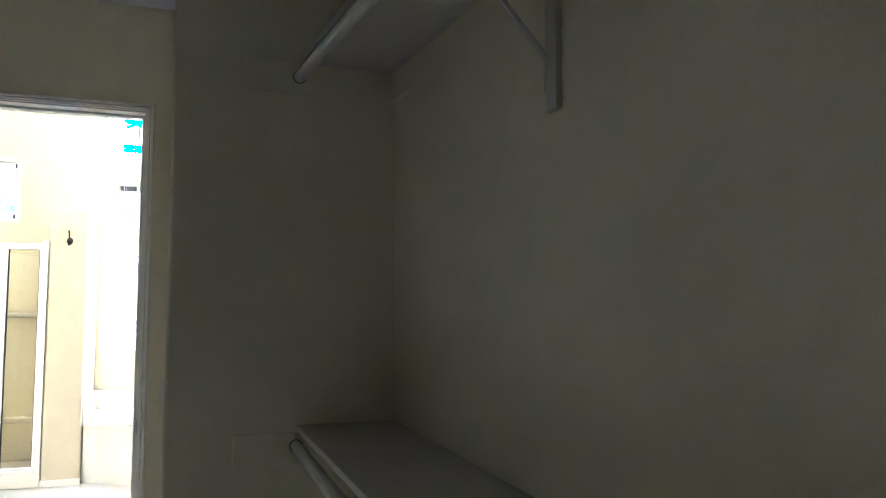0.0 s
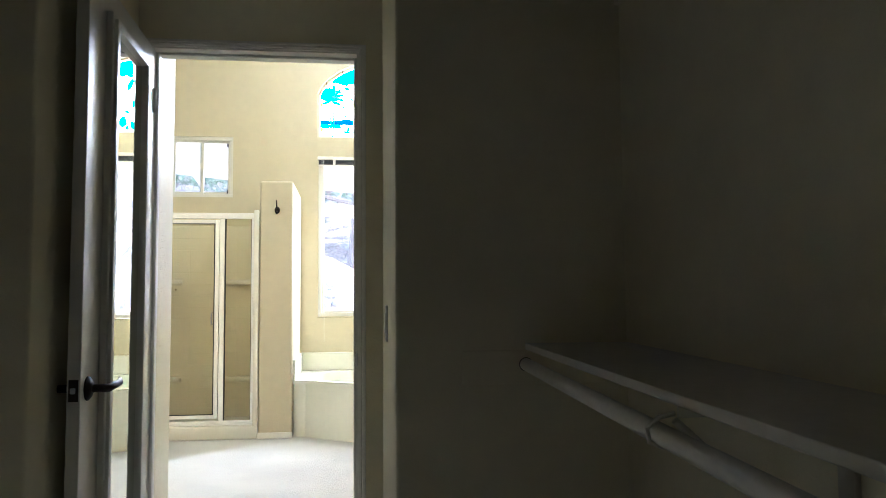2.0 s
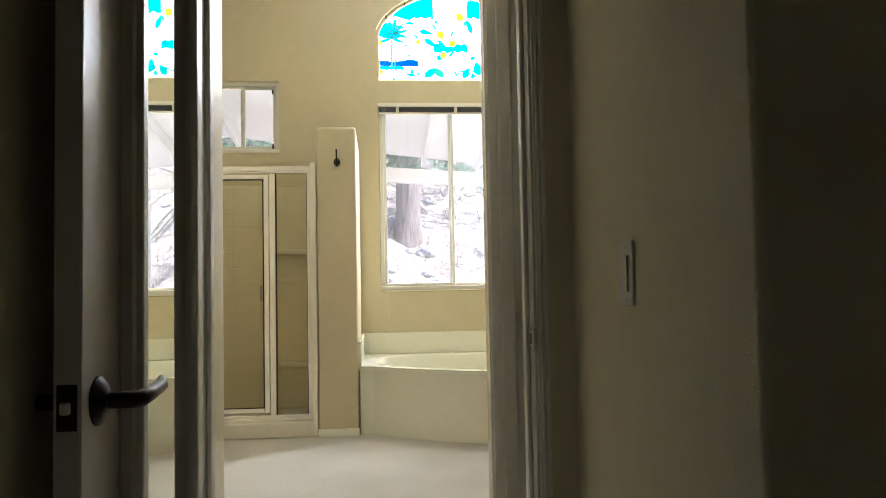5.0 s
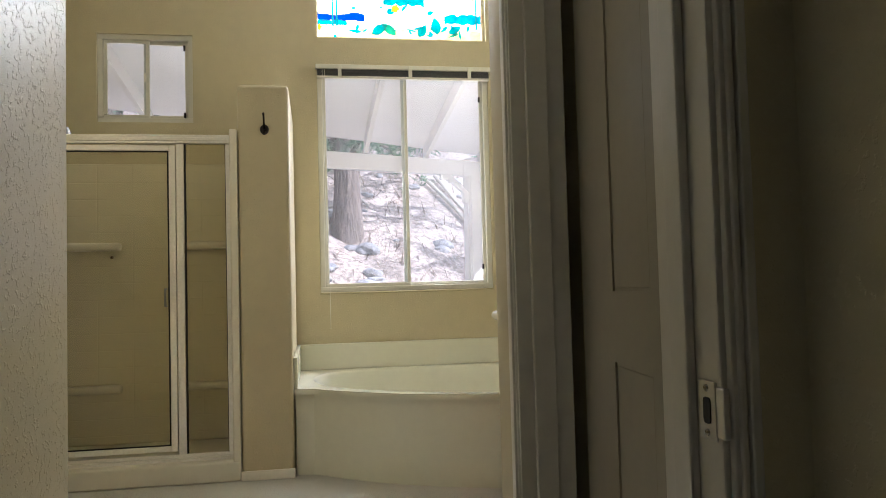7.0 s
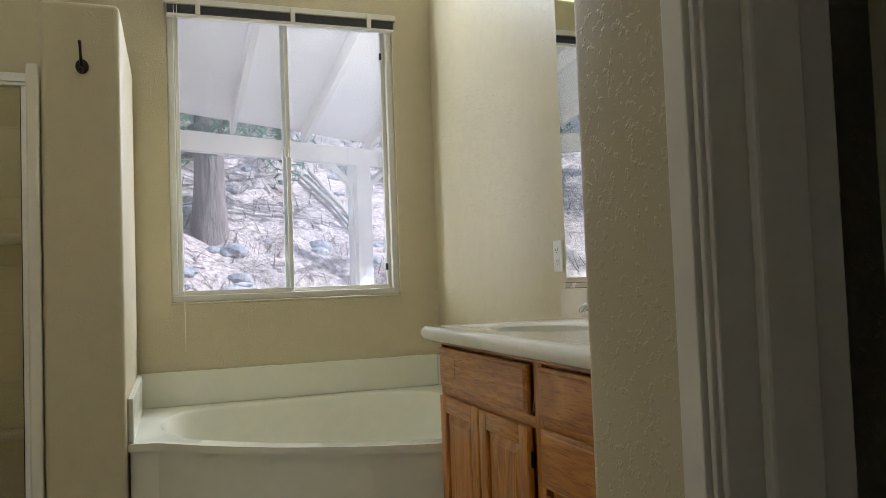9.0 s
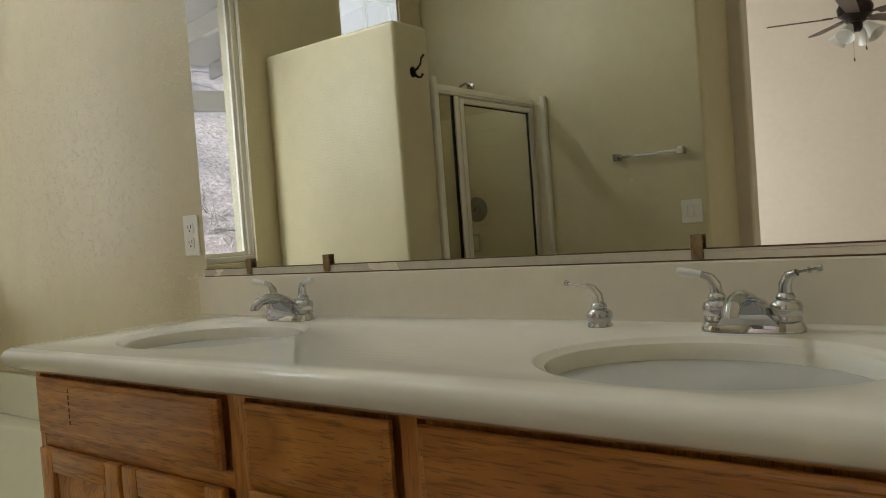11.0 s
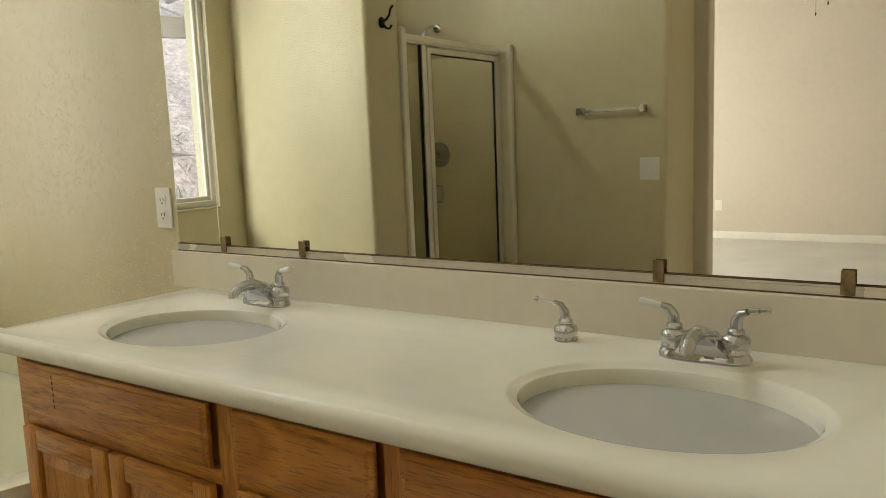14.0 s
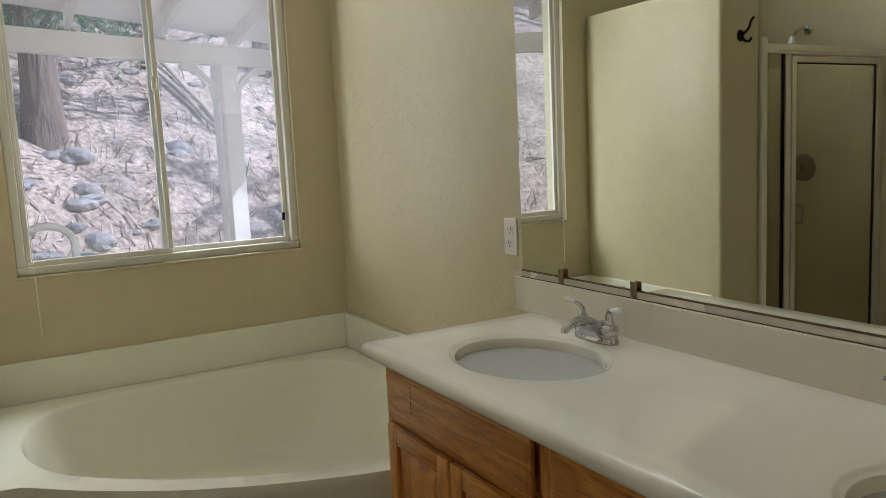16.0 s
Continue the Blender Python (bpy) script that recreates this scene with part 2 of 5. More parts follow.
M_SHELF = surface("painted_shelf_board", (0.60, 0.555, 0.45), 0.5, grain=40, vary=0.04, stain=3, stain_amt=0.06)
M_OAKH, M_OAKV, M_OAKX = oak("oak_grain_across", "y"), oak("oak_grain_upright", "z"), oak("oak_side_panel", "z")
M_DARKBROWN = surface("dark_brown_mark", (0.10, 0.05, 0.02), 0.8, grain=40, vary=0.1)
# window tint cools the outdoor light; both films add a bright veil besides dust
M_GLASS = pane_glass("window_glass", (0.92, 0.945, 0.975), dust_haze=0.05)
M_SHGLASS = pane_glass("bronze_shower_glass", (0.93, 0.91, 0.82), 0.025)
M_MIRROR = surface("silvered_mirror", (0.74, 0.755, 0.69), 0.0, 1.0, grain=3, vary=0.0, stain=1, stain_amt=0.01, rough_vary=0.0)
M_PATIO = surface("white_painted_timber", (0.78, 0.75, 0.71), 0.6, grain=40, vary=0.05, stain=2, stain_amt=0.08, bump=0.2, bump_scale=50)
M_SOFFIT = surface("white_soffit_board", (0.86, 0.84, 0.82), 0.7, grain=30, vary=0.03, stain=1, stain_amt=0.05)
M_SOIL = surface("dry_straw_soil", (0.52, 0.415, 0.35), 0.95, grain=16, vary=0.4, stain=1.6, stain_amt=0.3, bump=0.8, bump_scale=18, bump_depth=0.03)
M_SLAB = surface("patio_concrete", (0.62, 0.60, 0.56), 0.9, grain=50, vary=0.1, stain=1.5, stain_amt=0.12)
M_ROCK = surface("grey_boulder", (0.37, 0.355, 0.35), 0.9, grain=8, vary=0.25, stain=2.5, stain_amt=0.25, bump=0.9, bump_scale=16, bump_depth=0.03, random_vary=0.2)
M_BARK = surface("pine_bark", (0.21, 0.16, 0.13), 0.95, grain=14, vary=0.35, stain=4, stain_amt=0.25, bump=1.0, bump_scale=16, bump_depth=0.05, stretch=(1, 1, 0.25))
M_NEEDLE = surface("pine_needles", (0.05, 0.135, 0.05), 0.7, grain=20, vary=0.3, stain=2, stain_amt=0.3)
M_SCRUB = surface("scrub_leaves", (0.11, 0.15, 0.075), 0.7, grain=20, vary=0.3, stain=2, stain_amt=0.3)
M_TWIG = surface("bleached_branch", (0.50, 0.44, 0.36), 0.9, grain=30, vary=0.2)
M_STUCCO = plaster("house_stucco", (0.62, 0.55, 0.45), rough=0.9)

# ---- mesh helpers ----


def part(name, bm, material, parent=None, label="", smooth=0.0):
    """Links a bmesh as one mesh object, under a thing or a part if one is given."""
    me = bpy.data.meshes.new(name)
    bmesh.ops.recalc_face_normals(bm, faces=bm.faces)
    bm.to_mesh(me)
    bm.free()
    me.materials.append(material)
    if smooth:
        me.shade_smooth()
        me.set_sharp_from_angle(angle=radians(smooth))
    ob = new(name, me)
    if parent:
        ob.parent = parent
    if label:
        tagged(ob, label)
    return ob


def thing(name, label, category, at=(0, 0, 0), group="", kind=""):
    ob = new(name)
    ob.empty_display_size = 0.1
    ob.location = at
    return tagged(ob, label, category, group, kind)


def box(bm, lo, hi, r=0.0, seg=2, along=None):
    """A box, with its edges (or only those along one axis) rounded."""
    m = Matrix.Translation([(a + b) / 2 for a, b in zip(lo, hi)]) @ Matrix.Diagonal([abs(b - a) for a, b in zip(lo, hi)] + [1])
    made = bmesh.ops.create_cube(bm, size=1, matrix=m)["verts"]
    if r:
        edges = {e for v in made for e in v.link_edges}
        if along is not None:
            k = "xyz".index(along)
            edges = [e for e in edges if abs((e.verts[0].co - e.verts[1].co).normalized()[k]) > 0.9]
        bmesh.ops.bevel(bm, geom=list(edges), offset=r, segments=seg, affect="EDGES", profile=0.5)
    return bm


def boxes(*specs):
    bm = bmesh.new()
    for s in specs:
        box(bm, *s)
    return bm


def prism(bm, outline, z0, z1, r=0.0):
    """An outline in x and y, drawn up from z0 to z1."""
    low = [bm.verts.new((x, y, z0)) for x, y in outline]
    top = [bm.verts.new((x, y, z1)) for x, y in outline]
    n = len(outline)
    bm.faces.new(low[::-1])
    cap = bm.faces.new(top)
    for i in range(n):
        bm.faces.new((low[i], low[(i + 1) % n], top[(i + 1) % n], top[i]))
    if r:
        bmesh.ops.bevel(bm, geom=list(cap.edges), offset=r, segments=3, affect="EDGES", profile=0.5)
    return bm


def upright(bm, outline, y0, y1):
    """An outline in x and z, drawn along y."""
    a = [bm.verts.new((x, y0, z)) for x, z in outline]
    b = [bm.verts.new((x, y1, z)) for x, z in outline]
    n = len(outline)
    bm.faces.new(a)
    bm.faces.new(b[::-1])
    for i in range(n):
        bm.faces.new((a[i], b[i], b[(i + 1) % n], a[(i + 1) % n]))
    return bm


def tube(bm, points, radius, sides=12, caps=True):
    """A round bar through points; radius is one number or one for each point."""
    pts = [Vector(p) for p in points]
    radii = radius if isinstance(radius, (list, tuple)) else [radius] * len(pts)
    rings, side = [], None
    for i, p in enumerate(pts):
        d = (pts[min(i + 1, len(pts) - 1)] - pts[max(i - 1, 0)]).normalized()
        if side is None:
            side = d.orthogonal().normalized()
        side = (side - d * side.dot(d)).normalized()
        other = d.cross(side)
        rings.append([bm.verts.new(p + (side * math.cos(a) + other * math.sin(a)) * radii[i]) for a in [2 * math.pi * k / sides for k in range(sides)]])
    for r0, r1 in zip(rings, rings[1:]):
        for k in range(sides):
            bm.faces.new((r0[k], r0[(k + 1) % sides], r1[(k + 1) % sides], r1[k]))
    if caps:
        bm.faces.new(rings[0][::-1])
        bm.faces.new(rings[-1])
    return bm


def lathe(bm, profile, centre=(0, 0, 0), axis="z", sides=24, squash=(1, 1)):
    """Turns a profile of (radius, height) round an axis."""
    c, rings = Vector(centre), []
    for r, h in profile:
        ring = []
        for k in range(sides):
            a = 2 * math.pi * k / sides
            u, v = r * math.cos(a) * squash[0], r * math.sin(a) * squash[1]
            ring.append(bm.verts.new(c + Vector({"z": (u, v, h), "x": (h, u, v), "y": (u, h, v)}[axis])))
        rings.append(ring)
    for r0, r1 in zip(rings, rings[1:]):
        for k in range(sides):
            bm.faces.new((r0[k], r0[(k + 1) % sides], r1[(k + 1) % sides], r1[k]))
    if profile[0][0] > 1e-4:
        bm.faces.new(rings[0][::-1])
    if profile[-1][0] > 1e-4:
        bm.faces.new(rings[-1])
    bmesh.ops.remove_doubles(bm, verts=bm.verts, dist=1e-5)
    return bm


def wall(name, axis, at, thick, u0, u1, z0, z1, holes, material, label):
    """A wall in the plane axis = at, thick towards + or -, from u0 to u1, with openings (u0, u1, z0, z1) through it."""
    us = sorted({u0, u1, *[h[0] for h in holes], *[h[1] for h in holes]})
    zs = sorted({z0, z1, *[h[2] for h in holes], *[h[3] for h in holes]})
    us, zs = [u for u in us if u0 <= u <= u1], [z for z in zs if z0 <= z <= z1]
    solid = [[not any(h[0] < (a + b) / 2 < h[1] and h[2] < (c + d) / 2 < h[3] for h in holes) for c, d in zip(zs, zs[1:])] for a, b in zip(us, us[1:])]
    bm, cache = bmesh.new(), {}

    def vert(side, i, k):
        if (side, i, k) not in cache:
            p = at + (thick if side else 0)
            cache[side, i, k] = bm.verts.new((p, us[i], zs[k]) if axis == "x" else (us[i], p, zs[k]))
        return cache[side, i, k]

    ni, nk = len(us) - 1, len(zs) - 1
    for i in range(ni):
        for k in range(nk):
            if not solid[i][k]:
                continue
            for s in (0, 1):
                bm.faces.new([vert(s, *q) for q in ((i, k), (i + 1, k), (i + 1, k + 1), (i, k + 1))])
            for (di, dk), (p, q) in (((-1, 0), ((i, k), (i, k + 1))), ((1, 0), ((i + 1, k), (i + 1, k + 1))), ((0, -1), ((i, k), (i + 1, k))), ((0, 1), ((i, k + 1), (i + 1, k + 1)))):
                a, b = i + di, k + dk
                if not (0 <= a < ni and 0 <= b < nk and solid[a][b]):
                    bm.faces.new((vert(0, *p), vert(0, *q), vert(1, *q), vert(1, *p)))
    return tagged(part(name, bm, material), label, "wall", kind="structure")


def slab(name, lo, hi, material, label, category, r=0.0, along=None, seg=4):
    return tagged(part(name, boxes((lo, hi, r, seg, along)), material, smooth=40 if r else 0), label, category, kind="structure")

# ---- the shell ----
W, BACK, LEFT = 1.5, 9.68, -1.475          # mirror wall, window wall, shower's side wall
PASS_R, PASS_L = 0.498, -0.46              # the short passage between closet and bathroom
Z_CLOSET, Z_BATH = 2.44, 3.75
WIN = (0.121, 1.285, 0.955, 2.455)
ARCH = (0.112, 1.279, 2.657, 3.085, 3.40)  # left, right, sill, springing, crown
SMALL = (-1.257, -0.670, 2.072, 2.646)

floor_bm = boxes(((-7.0, 1.0, -0.12), (2.3, 9.9, 0.0)))
tagged(part("floor", floor_bm, M_CARPET), "cream cut-pile carpet floor, faintly worn", "floor", kind="structure")

# window wall, with the arched opening rounded out by its spandrels
hole_arch = (ARCH[0], ARCH[1], ARCH[2], ARCH[4])
north = wall("wall_north", "y", BACK, 0.17, LEFT - 0.12, W + 0.12, -0.12, Z_BATH + 0.1, [WIN, hole_arch, SMALL], M_WALL,
             "beige textured wall with arched and sliding windows")


def arch_z(x):
    """Height of the arched opening's edge over x: a broken-shouldered low arch."""
    u = (x - (ARCH[0] + ARCH[1]) / 2) / ((ARCH[1] - ARCH[0]) / 2)
    return ARCH[3] + (ARCH[4] - ARCH[3]) * (max(0.0, 1 - abs(u) ** 2.1)) ** 0.72


for side in (0, 1):
    xs = np.linspace(ARCH[0], (ARCH[0] + ARCH[1]) / 2, 15) if side == 0 else np.linspace((ARCH[0] + ARCH[1]) / 2, ARCH[1], 15)
    outline = [(x, arch_z(x)) for x in xs] + ([(xs[0], ARCH[4])] if side == 0 else [(xs[-1], ARCH[4])])
    tagged(part("wall_spandrel", upright(bmesh.new(), outline, BACK, BACK + 0.17), M_WALL), "beige plastered spandrel over an arched window", "wall", kind="structure")

wall("wall_east", "x", W, 0.12, 6.25, BACK, -0.12, Z_BATH + 0.1, [], M_EASTWALL, "beige orange-peel wall beside the vanity mirror")
# shower side wall that runs on to the bedroom opening, its end rounded
slab("wall_west", (LEFT - 0.12, 7.745, 0.0), (LEFT, BACK, Z_BATH), M_WALL, "beige wall with a rounded end at the bedroom opening", "wall", 0.02, "z")
slab("wall_bedroom_return", (-2.03, 7.75, 0.0), (LEFT - 0.12, 7.87, Z_BATH), M_WALL, "pale wall return at the bedroom opening", "wall")
slab("wall_bedroom_jamb", (-2.15, 7.655, 0.0), (-2.03, 7.87, Z_BATH), M_BED, "tan bullnose wall edge of the bedroom opening", "wall", 0.02, "z")
# passage
slab("wall_passage_west", (PASS_L - 0.12, 5.405, 0.0), (PASS_L, 6.42, Z_BATH), M_GLOSSWALL, "glossy beige stippled wall of the passage", "wall", 0.02, "z")
slab("wall_bath_south", (-2.15, 6.30, 0.0), (PASS_L - 0.12, 6.42, Z_BATH), M_WALL, "beige wall beside the bedroom opening", "wall")
slab("wall_passage_end", (PASS_R, 6.190, 0.0), (PASS_R + 0.115, 6.354, Z_BATH), M_PASSAGE, "beige textured wall end with a rounded corner", "wall", 0.02, "z")
slab("wall_vanity_end", (PASS_R + 0.115, 6.245, 0.0), (W, 6.354, Z_BATH), M_WALL, "beige wall at the end of the vanity", "wall")
slab("wall_over_linen_door", (PASS_R, 5.405, 2.04), (PASS_R + 0.115, 6.190, Z_BATH), M_PASSAGE, "beige wall over the linen closet door", "wall")
slab("wall_passage_corner", (PASS_R, 5.405, 0.0), (PASS_R + 0.115, 5.46, 2.04), M_PASSAGE, "narrow beige wall at the passage corner", "wall")
# closet front with the doorway
D_L, D_R, D_Y0, D_Y1, D_H = -0.285, 0.465, 5.290, 5.410, 2.03
wall("wall_closet_door", "y", D_Y0, D_Y1 - D_Y0, -0.34, 0.64, 0.0, Z_BATH, [(D_L - 0.02, D_R + 0.02, -1, D_H + 0.02)], M_CLOSET, "closet wall round the doorway")
RET, FRONT, CL_R = 0.563, 4.42, 1.19


def corner_wall(name, outline, label):
    return tagged(part(name, prism(bmesh.new(), outline, 0.0, Z_CLOSET), M_CLOSET, smooth=40), label, "wall", kind="structure")


def nose(cx, cy, r, a0, a1):
    return [(cx + r * math.cos(radians(a0 + (a1 - a0) * k / 5)), cy + r * math.sin(radians(a0 + (a1 - a0) * k / 5))) for k in range(6)]


corner_wall("wall_closet_return", [(CL_R + 0.12, FRONT), (CL_R + 0.12, FRONT + 0.11), (RET + 0.11, FRONT + 0.11), (RET + 0.11, D_Y0), (RET, D_Y0)] + nose(RET + 0.012, FRONT + 0.012, 0.012, 180, 270), "dim beige closet wall turning a rounded corner to the doorway")
corner_wall("wall_closet_return_west", [(-0.92, 4.40), (-0.92, 4.51), (-0.45, 4.51), (-0.45, D_Y0), (-0.34, D_Y0)] + nose(-0.352, 4.412, 0.012, 0, -90), "dim beige closet wall turning a rounded corner behind the open door")
slab("wall_closet_east", (CL_R, 1.0, 0.0), (CL_R + 0.12, FRONT, Z_CLOSET), M_CLOSET, "dim beige closet wall behind the shelves", "wall")
slab("wall_closet_west", (-1.04, 1.0, 0.0), (-0.92, 4.50, Z_CLOSET), M_CLOSET, "dim beige closet side wall", "wall")
slab("wall_closet_south", (-1.04, 0.9, 0.0), (CL_R + 0.12, 1.0, Z_CLOSET), M_CLOSET, "dim closet end wall", "wall")
slab("ceiling_closet", (-1.04, 0.9, Z_CLOSET), (CL_R + 0.12, D_Y0, Z_CLOSET + 0.12), M_CEIL, "off-white closet ceiling", "ceiling")
slab("ceiling", (-2.15, D_Y0, Z_BATH), (W + 0.12, BACK + 0.17, Z_BATH + 0.12), M_CEIL, "off-white high bathroom ceiling", "ceiling")
# linen closet behind its door
slab("wall_linen_east", (1.5, 5.28, 0.0), (1.62, 6.25, 2.6), M_CLOSET, "dark linen closet wall", "wall")
slab("wall_linen_south", (0.64, 5.28, 0.0), (1.5, 5.40, 2.6), M_CLOSET, "dark linen closet wall", "wall")
slab("ceiling_linen", (0.615, 5.28, 2.44), (1.5, 6.245, 2.52), M_CEIL, "linen closet ceiling", "ceiling")
# bedroom, seen in the vanity mirror
slab("wall_bedroom_west", (-6.5, 3.9, 0.0), (-6.36, 11.2, Z_BATH), M_BED, "tan bedroom wall with white baseboard", "wall")
wall("wall_bedroom_north", "y", 11.06, 0.14, -6.36, -1.6, 0.0, Z_BATH, [(-5.2, -3.0, 0.8, 2.2)], M_BED, "tan bedroom wall with an assumed, unseen wide window")
slab("wall_bedroom_south", (-6.36, 3.9, 0.0), (-1.05, 4.04, Z_BATH), M_BED, "tan bedroom end wall", "wall")
slab("wall_bedroom_east", (-2.15, 4.04, 0.0), (-2.03, 6.30, Z_BATH), M_BED, "tan bedroom wall", "wall")
slab("wall_bedroom_east_north", (-2.15, 7.87, 0.0), (-2.03, 11.06, Z_BATH), M_BED, "tan bedroom wall", "wall")
slab("ceiling_bedroom", (-6.5, 3.9, Z_BATH), (-2.15, 11.2, Z_BATH + 0.12), M_CEIL, "off-white bedroom ceiling", "ceiling")
slab("baseboard", (-6.36, 4.04, 0.0), (-6.345, 11.06, 0.085), M_TRIM, "white bedroom baseboard", "trim", 0.004)
slab("floor_bedroom_north", (-7.0, 9.9, -0.12), (-1.6, 11.2, 0.0), M_CARPET, "pale carpet", "floor")

# half-height partition between shower and tub
PX0, PX1, PY, PZ = -0.308, -0.039, 8.732, 2.082
slab("wall_partition", (PX0, PY, 0.0), (PX1, BACK, PZ), M_WALL, "beige bullnosed half-height partition beside the shower", "wall", 0.022)
slab("baseboard", (PX0 - 0.004, PY - 0.013, 0.0), (PX1 + 0.004, PY - 0.001, 0.05), M_TRIM, "short white baseboard at the partition's foot", "trim", 0.004)

# ---- windows ----


def slider(name, opening, depth, label, bar_at):
    """A white vinyl sliding window set in its reveal, with a frame, two sashes and two panes."""
    x0, x1, z0, z1 = opening
    y = BACK + depth
    win = thing(name, label, "window", kind="structure")
    f = 0.034
    part("window_frame", boxes(((x0, y, z0), (x1, y + 0.06, z0 + f), 0.004), ((x0, y, z1 - f), (x1, y + 0.06, z1), 0.004),
                               ((x0, y, z0 + f), (x0 + f, y + 0.06, z1 - f), 0.004), ((x1 - f, y, z0 + f), (x1, y + 0.06, z1 - f), 0.004)), M_VINYL, win)
    xm = x0 + (x1 - x0) * bar_at
    s = 0.022
    for (a, b), dy in (((x0 + f, xm + 0.02), 0.012), ((xm - 0.02, x1 - f), 0.034)):
        sash = part("sash", boxes(((a, y + dy, z0 + f), (b, y + dy + 0.02, z0 + f + s), 0.003), ((a, y + dy, z1 - f - s), (b, y + dy + 0.02, z1 - f), 0.003),
                                  ((a, y + dy, z0 + f + s), (a + s, y + dy + 0.02, z1 - f - s), 0.003), ((b - s, y + dy, z0 + f + s), (b, y + dy + 0.02, z1 - f - s), 0.003)), M_VINYL, win)
        g = part("pane", boxes(((a + s, y + dy + 0.008, z0 + f + s), (b - s, y + dy + 0.012, z1 - f - s))), M_GLASS, sash)
        g.visible_shadow = False
    part("latch", boxes(((xm - 0.012, y - 0.006, (z0 + z1) / 2 - 0.02), (xm + 0.006, y + 0.013, (z0 + z1) / 2 + 0.035), 0.003)), M_VINYL, win, "small white sash latch")
    for zz in (z0 + (z1 - z0) * 0.1, z0 + (z1 - z0) * 0.87):
        part("stop", boxes(((x1 - f - 0.03, y + 0.02, zz - 0.018), (x1 - f - 0.018, y + 0.034, zz + 0.018), 0.002)), M_BLACK, win, "small black sash stop")
    return win


slider("window_1", WIN, 0.022, "white vinyl sliding window over the corner tub", 0.5)
slider("window_2", SMALL, 0.022, "small white vinyl sliding window above the shower", 0.5)
slab("sill_bead", (WIN[0] - 0.004, BACK - 0.006, WIN[2] - 0.012), (WIN[1] + 0.004, BACK + 0.022, WIN[2]), M_WALL, "painted bead along the window sill", "trim", 0.004)

# raised blind in the head of the window
blind = thing("window_blind", "grey slatted venetian blind drawn fully up", "blind")
part("headrail", boxes(((WIN[0] - 0.008, BACK - 0.048, 2.432), (WIN[1] + 0.008, BACK + 0.006, 2.462), 0.003)), M_VINYL, blind, "white metal headrail")
for i in range(9):
    part("slat", boxes(((WIN[0] + 0.004, BACK - 0.044 + 0.002 * (i % 2), 2.388 + i * 0.0047), (WIN[1] - 0.004, BACK - 0.006, 2.3905 + i * 0.0047))), M_SLAT, blind)
part("bottom_rail", boxes(((WIN[0] + 0.002, BACK - 0.044, 2.372), (WIN[1] - 0.002, BACK - 0.008, 2.386), 0.003)), M_VINYL, blind, "white bottom rail")
for x in (WIN[0] + 0.15, WIN[0] + 0.62, WIN[1] - 0.14):
    part("bracket", boxes(((x - 0.012, BACK - 0.053, 2.38), (x + 0.012, BACK - 0.045, 2.455), 0.002)), M_VINYL, blind, "white ladder clip")
for x, z in ((WIN[0] + 0.035, 1.30), (WIN[0] + 0.05, 0.72)):
    part("cord", tube(bmesh.new(), [(x, BACK - 0.05, 2.43), (x + 0.004, BACK - 0.05, 1.8), (x + 0.01, BACK - 0.046, z)], 0.0018, 6), M_PORC, blind, "thin white pull cord")

# arched stained glass
M_LEAD = surface("lead_came", (0.05, 0.05, 0.05), 0.5, 0.6, grain=60, vary=0.1)


def art_glass(name, tint):
    """Milky coloured glass that glows with the daylight behind it."""
    m, n, l, b = principled(name)
    n.remove(b)
    glow, shine, mix, tex, ramp, scaled, co = n.new("ShaderNodeBsdfTranslucent"), n.new("ShaderNodeBsdfGlossy"), n.new("ShaderNodeMixShader"), n.new("ShaderNodeTexNoise"), n.new("ShaderNodeMapRange"), n.new("ShaderNodeVectorMath"), n.new("ShaderNodeTexCoord")
    tex.inputs["Scale"].default_value = 22
    ramp.inputs["To Min"].default_value, ramp.inputs["To Max"].default_value = 0.45, 1.5
    scaled.operation = "SCALE"
    scaled.inputs[0].default_value = tint
    l.new(co.outputs["Object"], tex.inputs["Vector"])
    l.new(tex.outputs["Fac"], ramp.inputs["Value"])
    l.new(ramp.outputs[0], scaled.inputs["Scale"])
    l.new(scaled.outputs[0], glow.inputs["Color"])
    mix.inputs[0].default_value = 0.03
    shine.inputs["Roughness"].default_value = 0.1
    l.new(glow.outputs[0], mix.inputs[1])
    l.new(shine.outputs[0], mix.inputs[2])
    l.new(mix.outputs[0], n["Material Output"].inputs["Surface"])
    return m


A_CLEAR = art_glass("pale_art_glass", (0.6, 0.6, 0.58))
A_CYAN, A_BLUE, A_TEAL = art_glass("cyan_art_glass", (0.004, 0.26, 0.32)), art_glass("blue_art_glass", (0.002, 0.05, 0.30)), art_glass("teal_art_glass", (0.006, 0.26, 0.27))
A_YEL, A_SAND, A_GREEN = art_glass("yellow_art_glass", (0.42, 0.32, 0.008)), art_glass("sand_art_glass", (0.5, 0.46, 0.26)), art_glass("green_art_glass", (0.02, 0.26, 0.16))
arch_win = thing("window_3", "arched stained-glass window with palms, sea and flowers", "window", kind="structure")
AX, AW = (ARCH[0] + ARCH[1]) / 2, (ARCH[1] - ARCH[0]) / 2
GY = BACK + 0.05


def arch_outline(inset):
    xs = np.linspace(ARCH[0] + inset, ARCH[1] - inset, 33)
    return [(x, arch_z(AX + (x - AX) * AW / (AW - inset)) - inset) for x in xs]


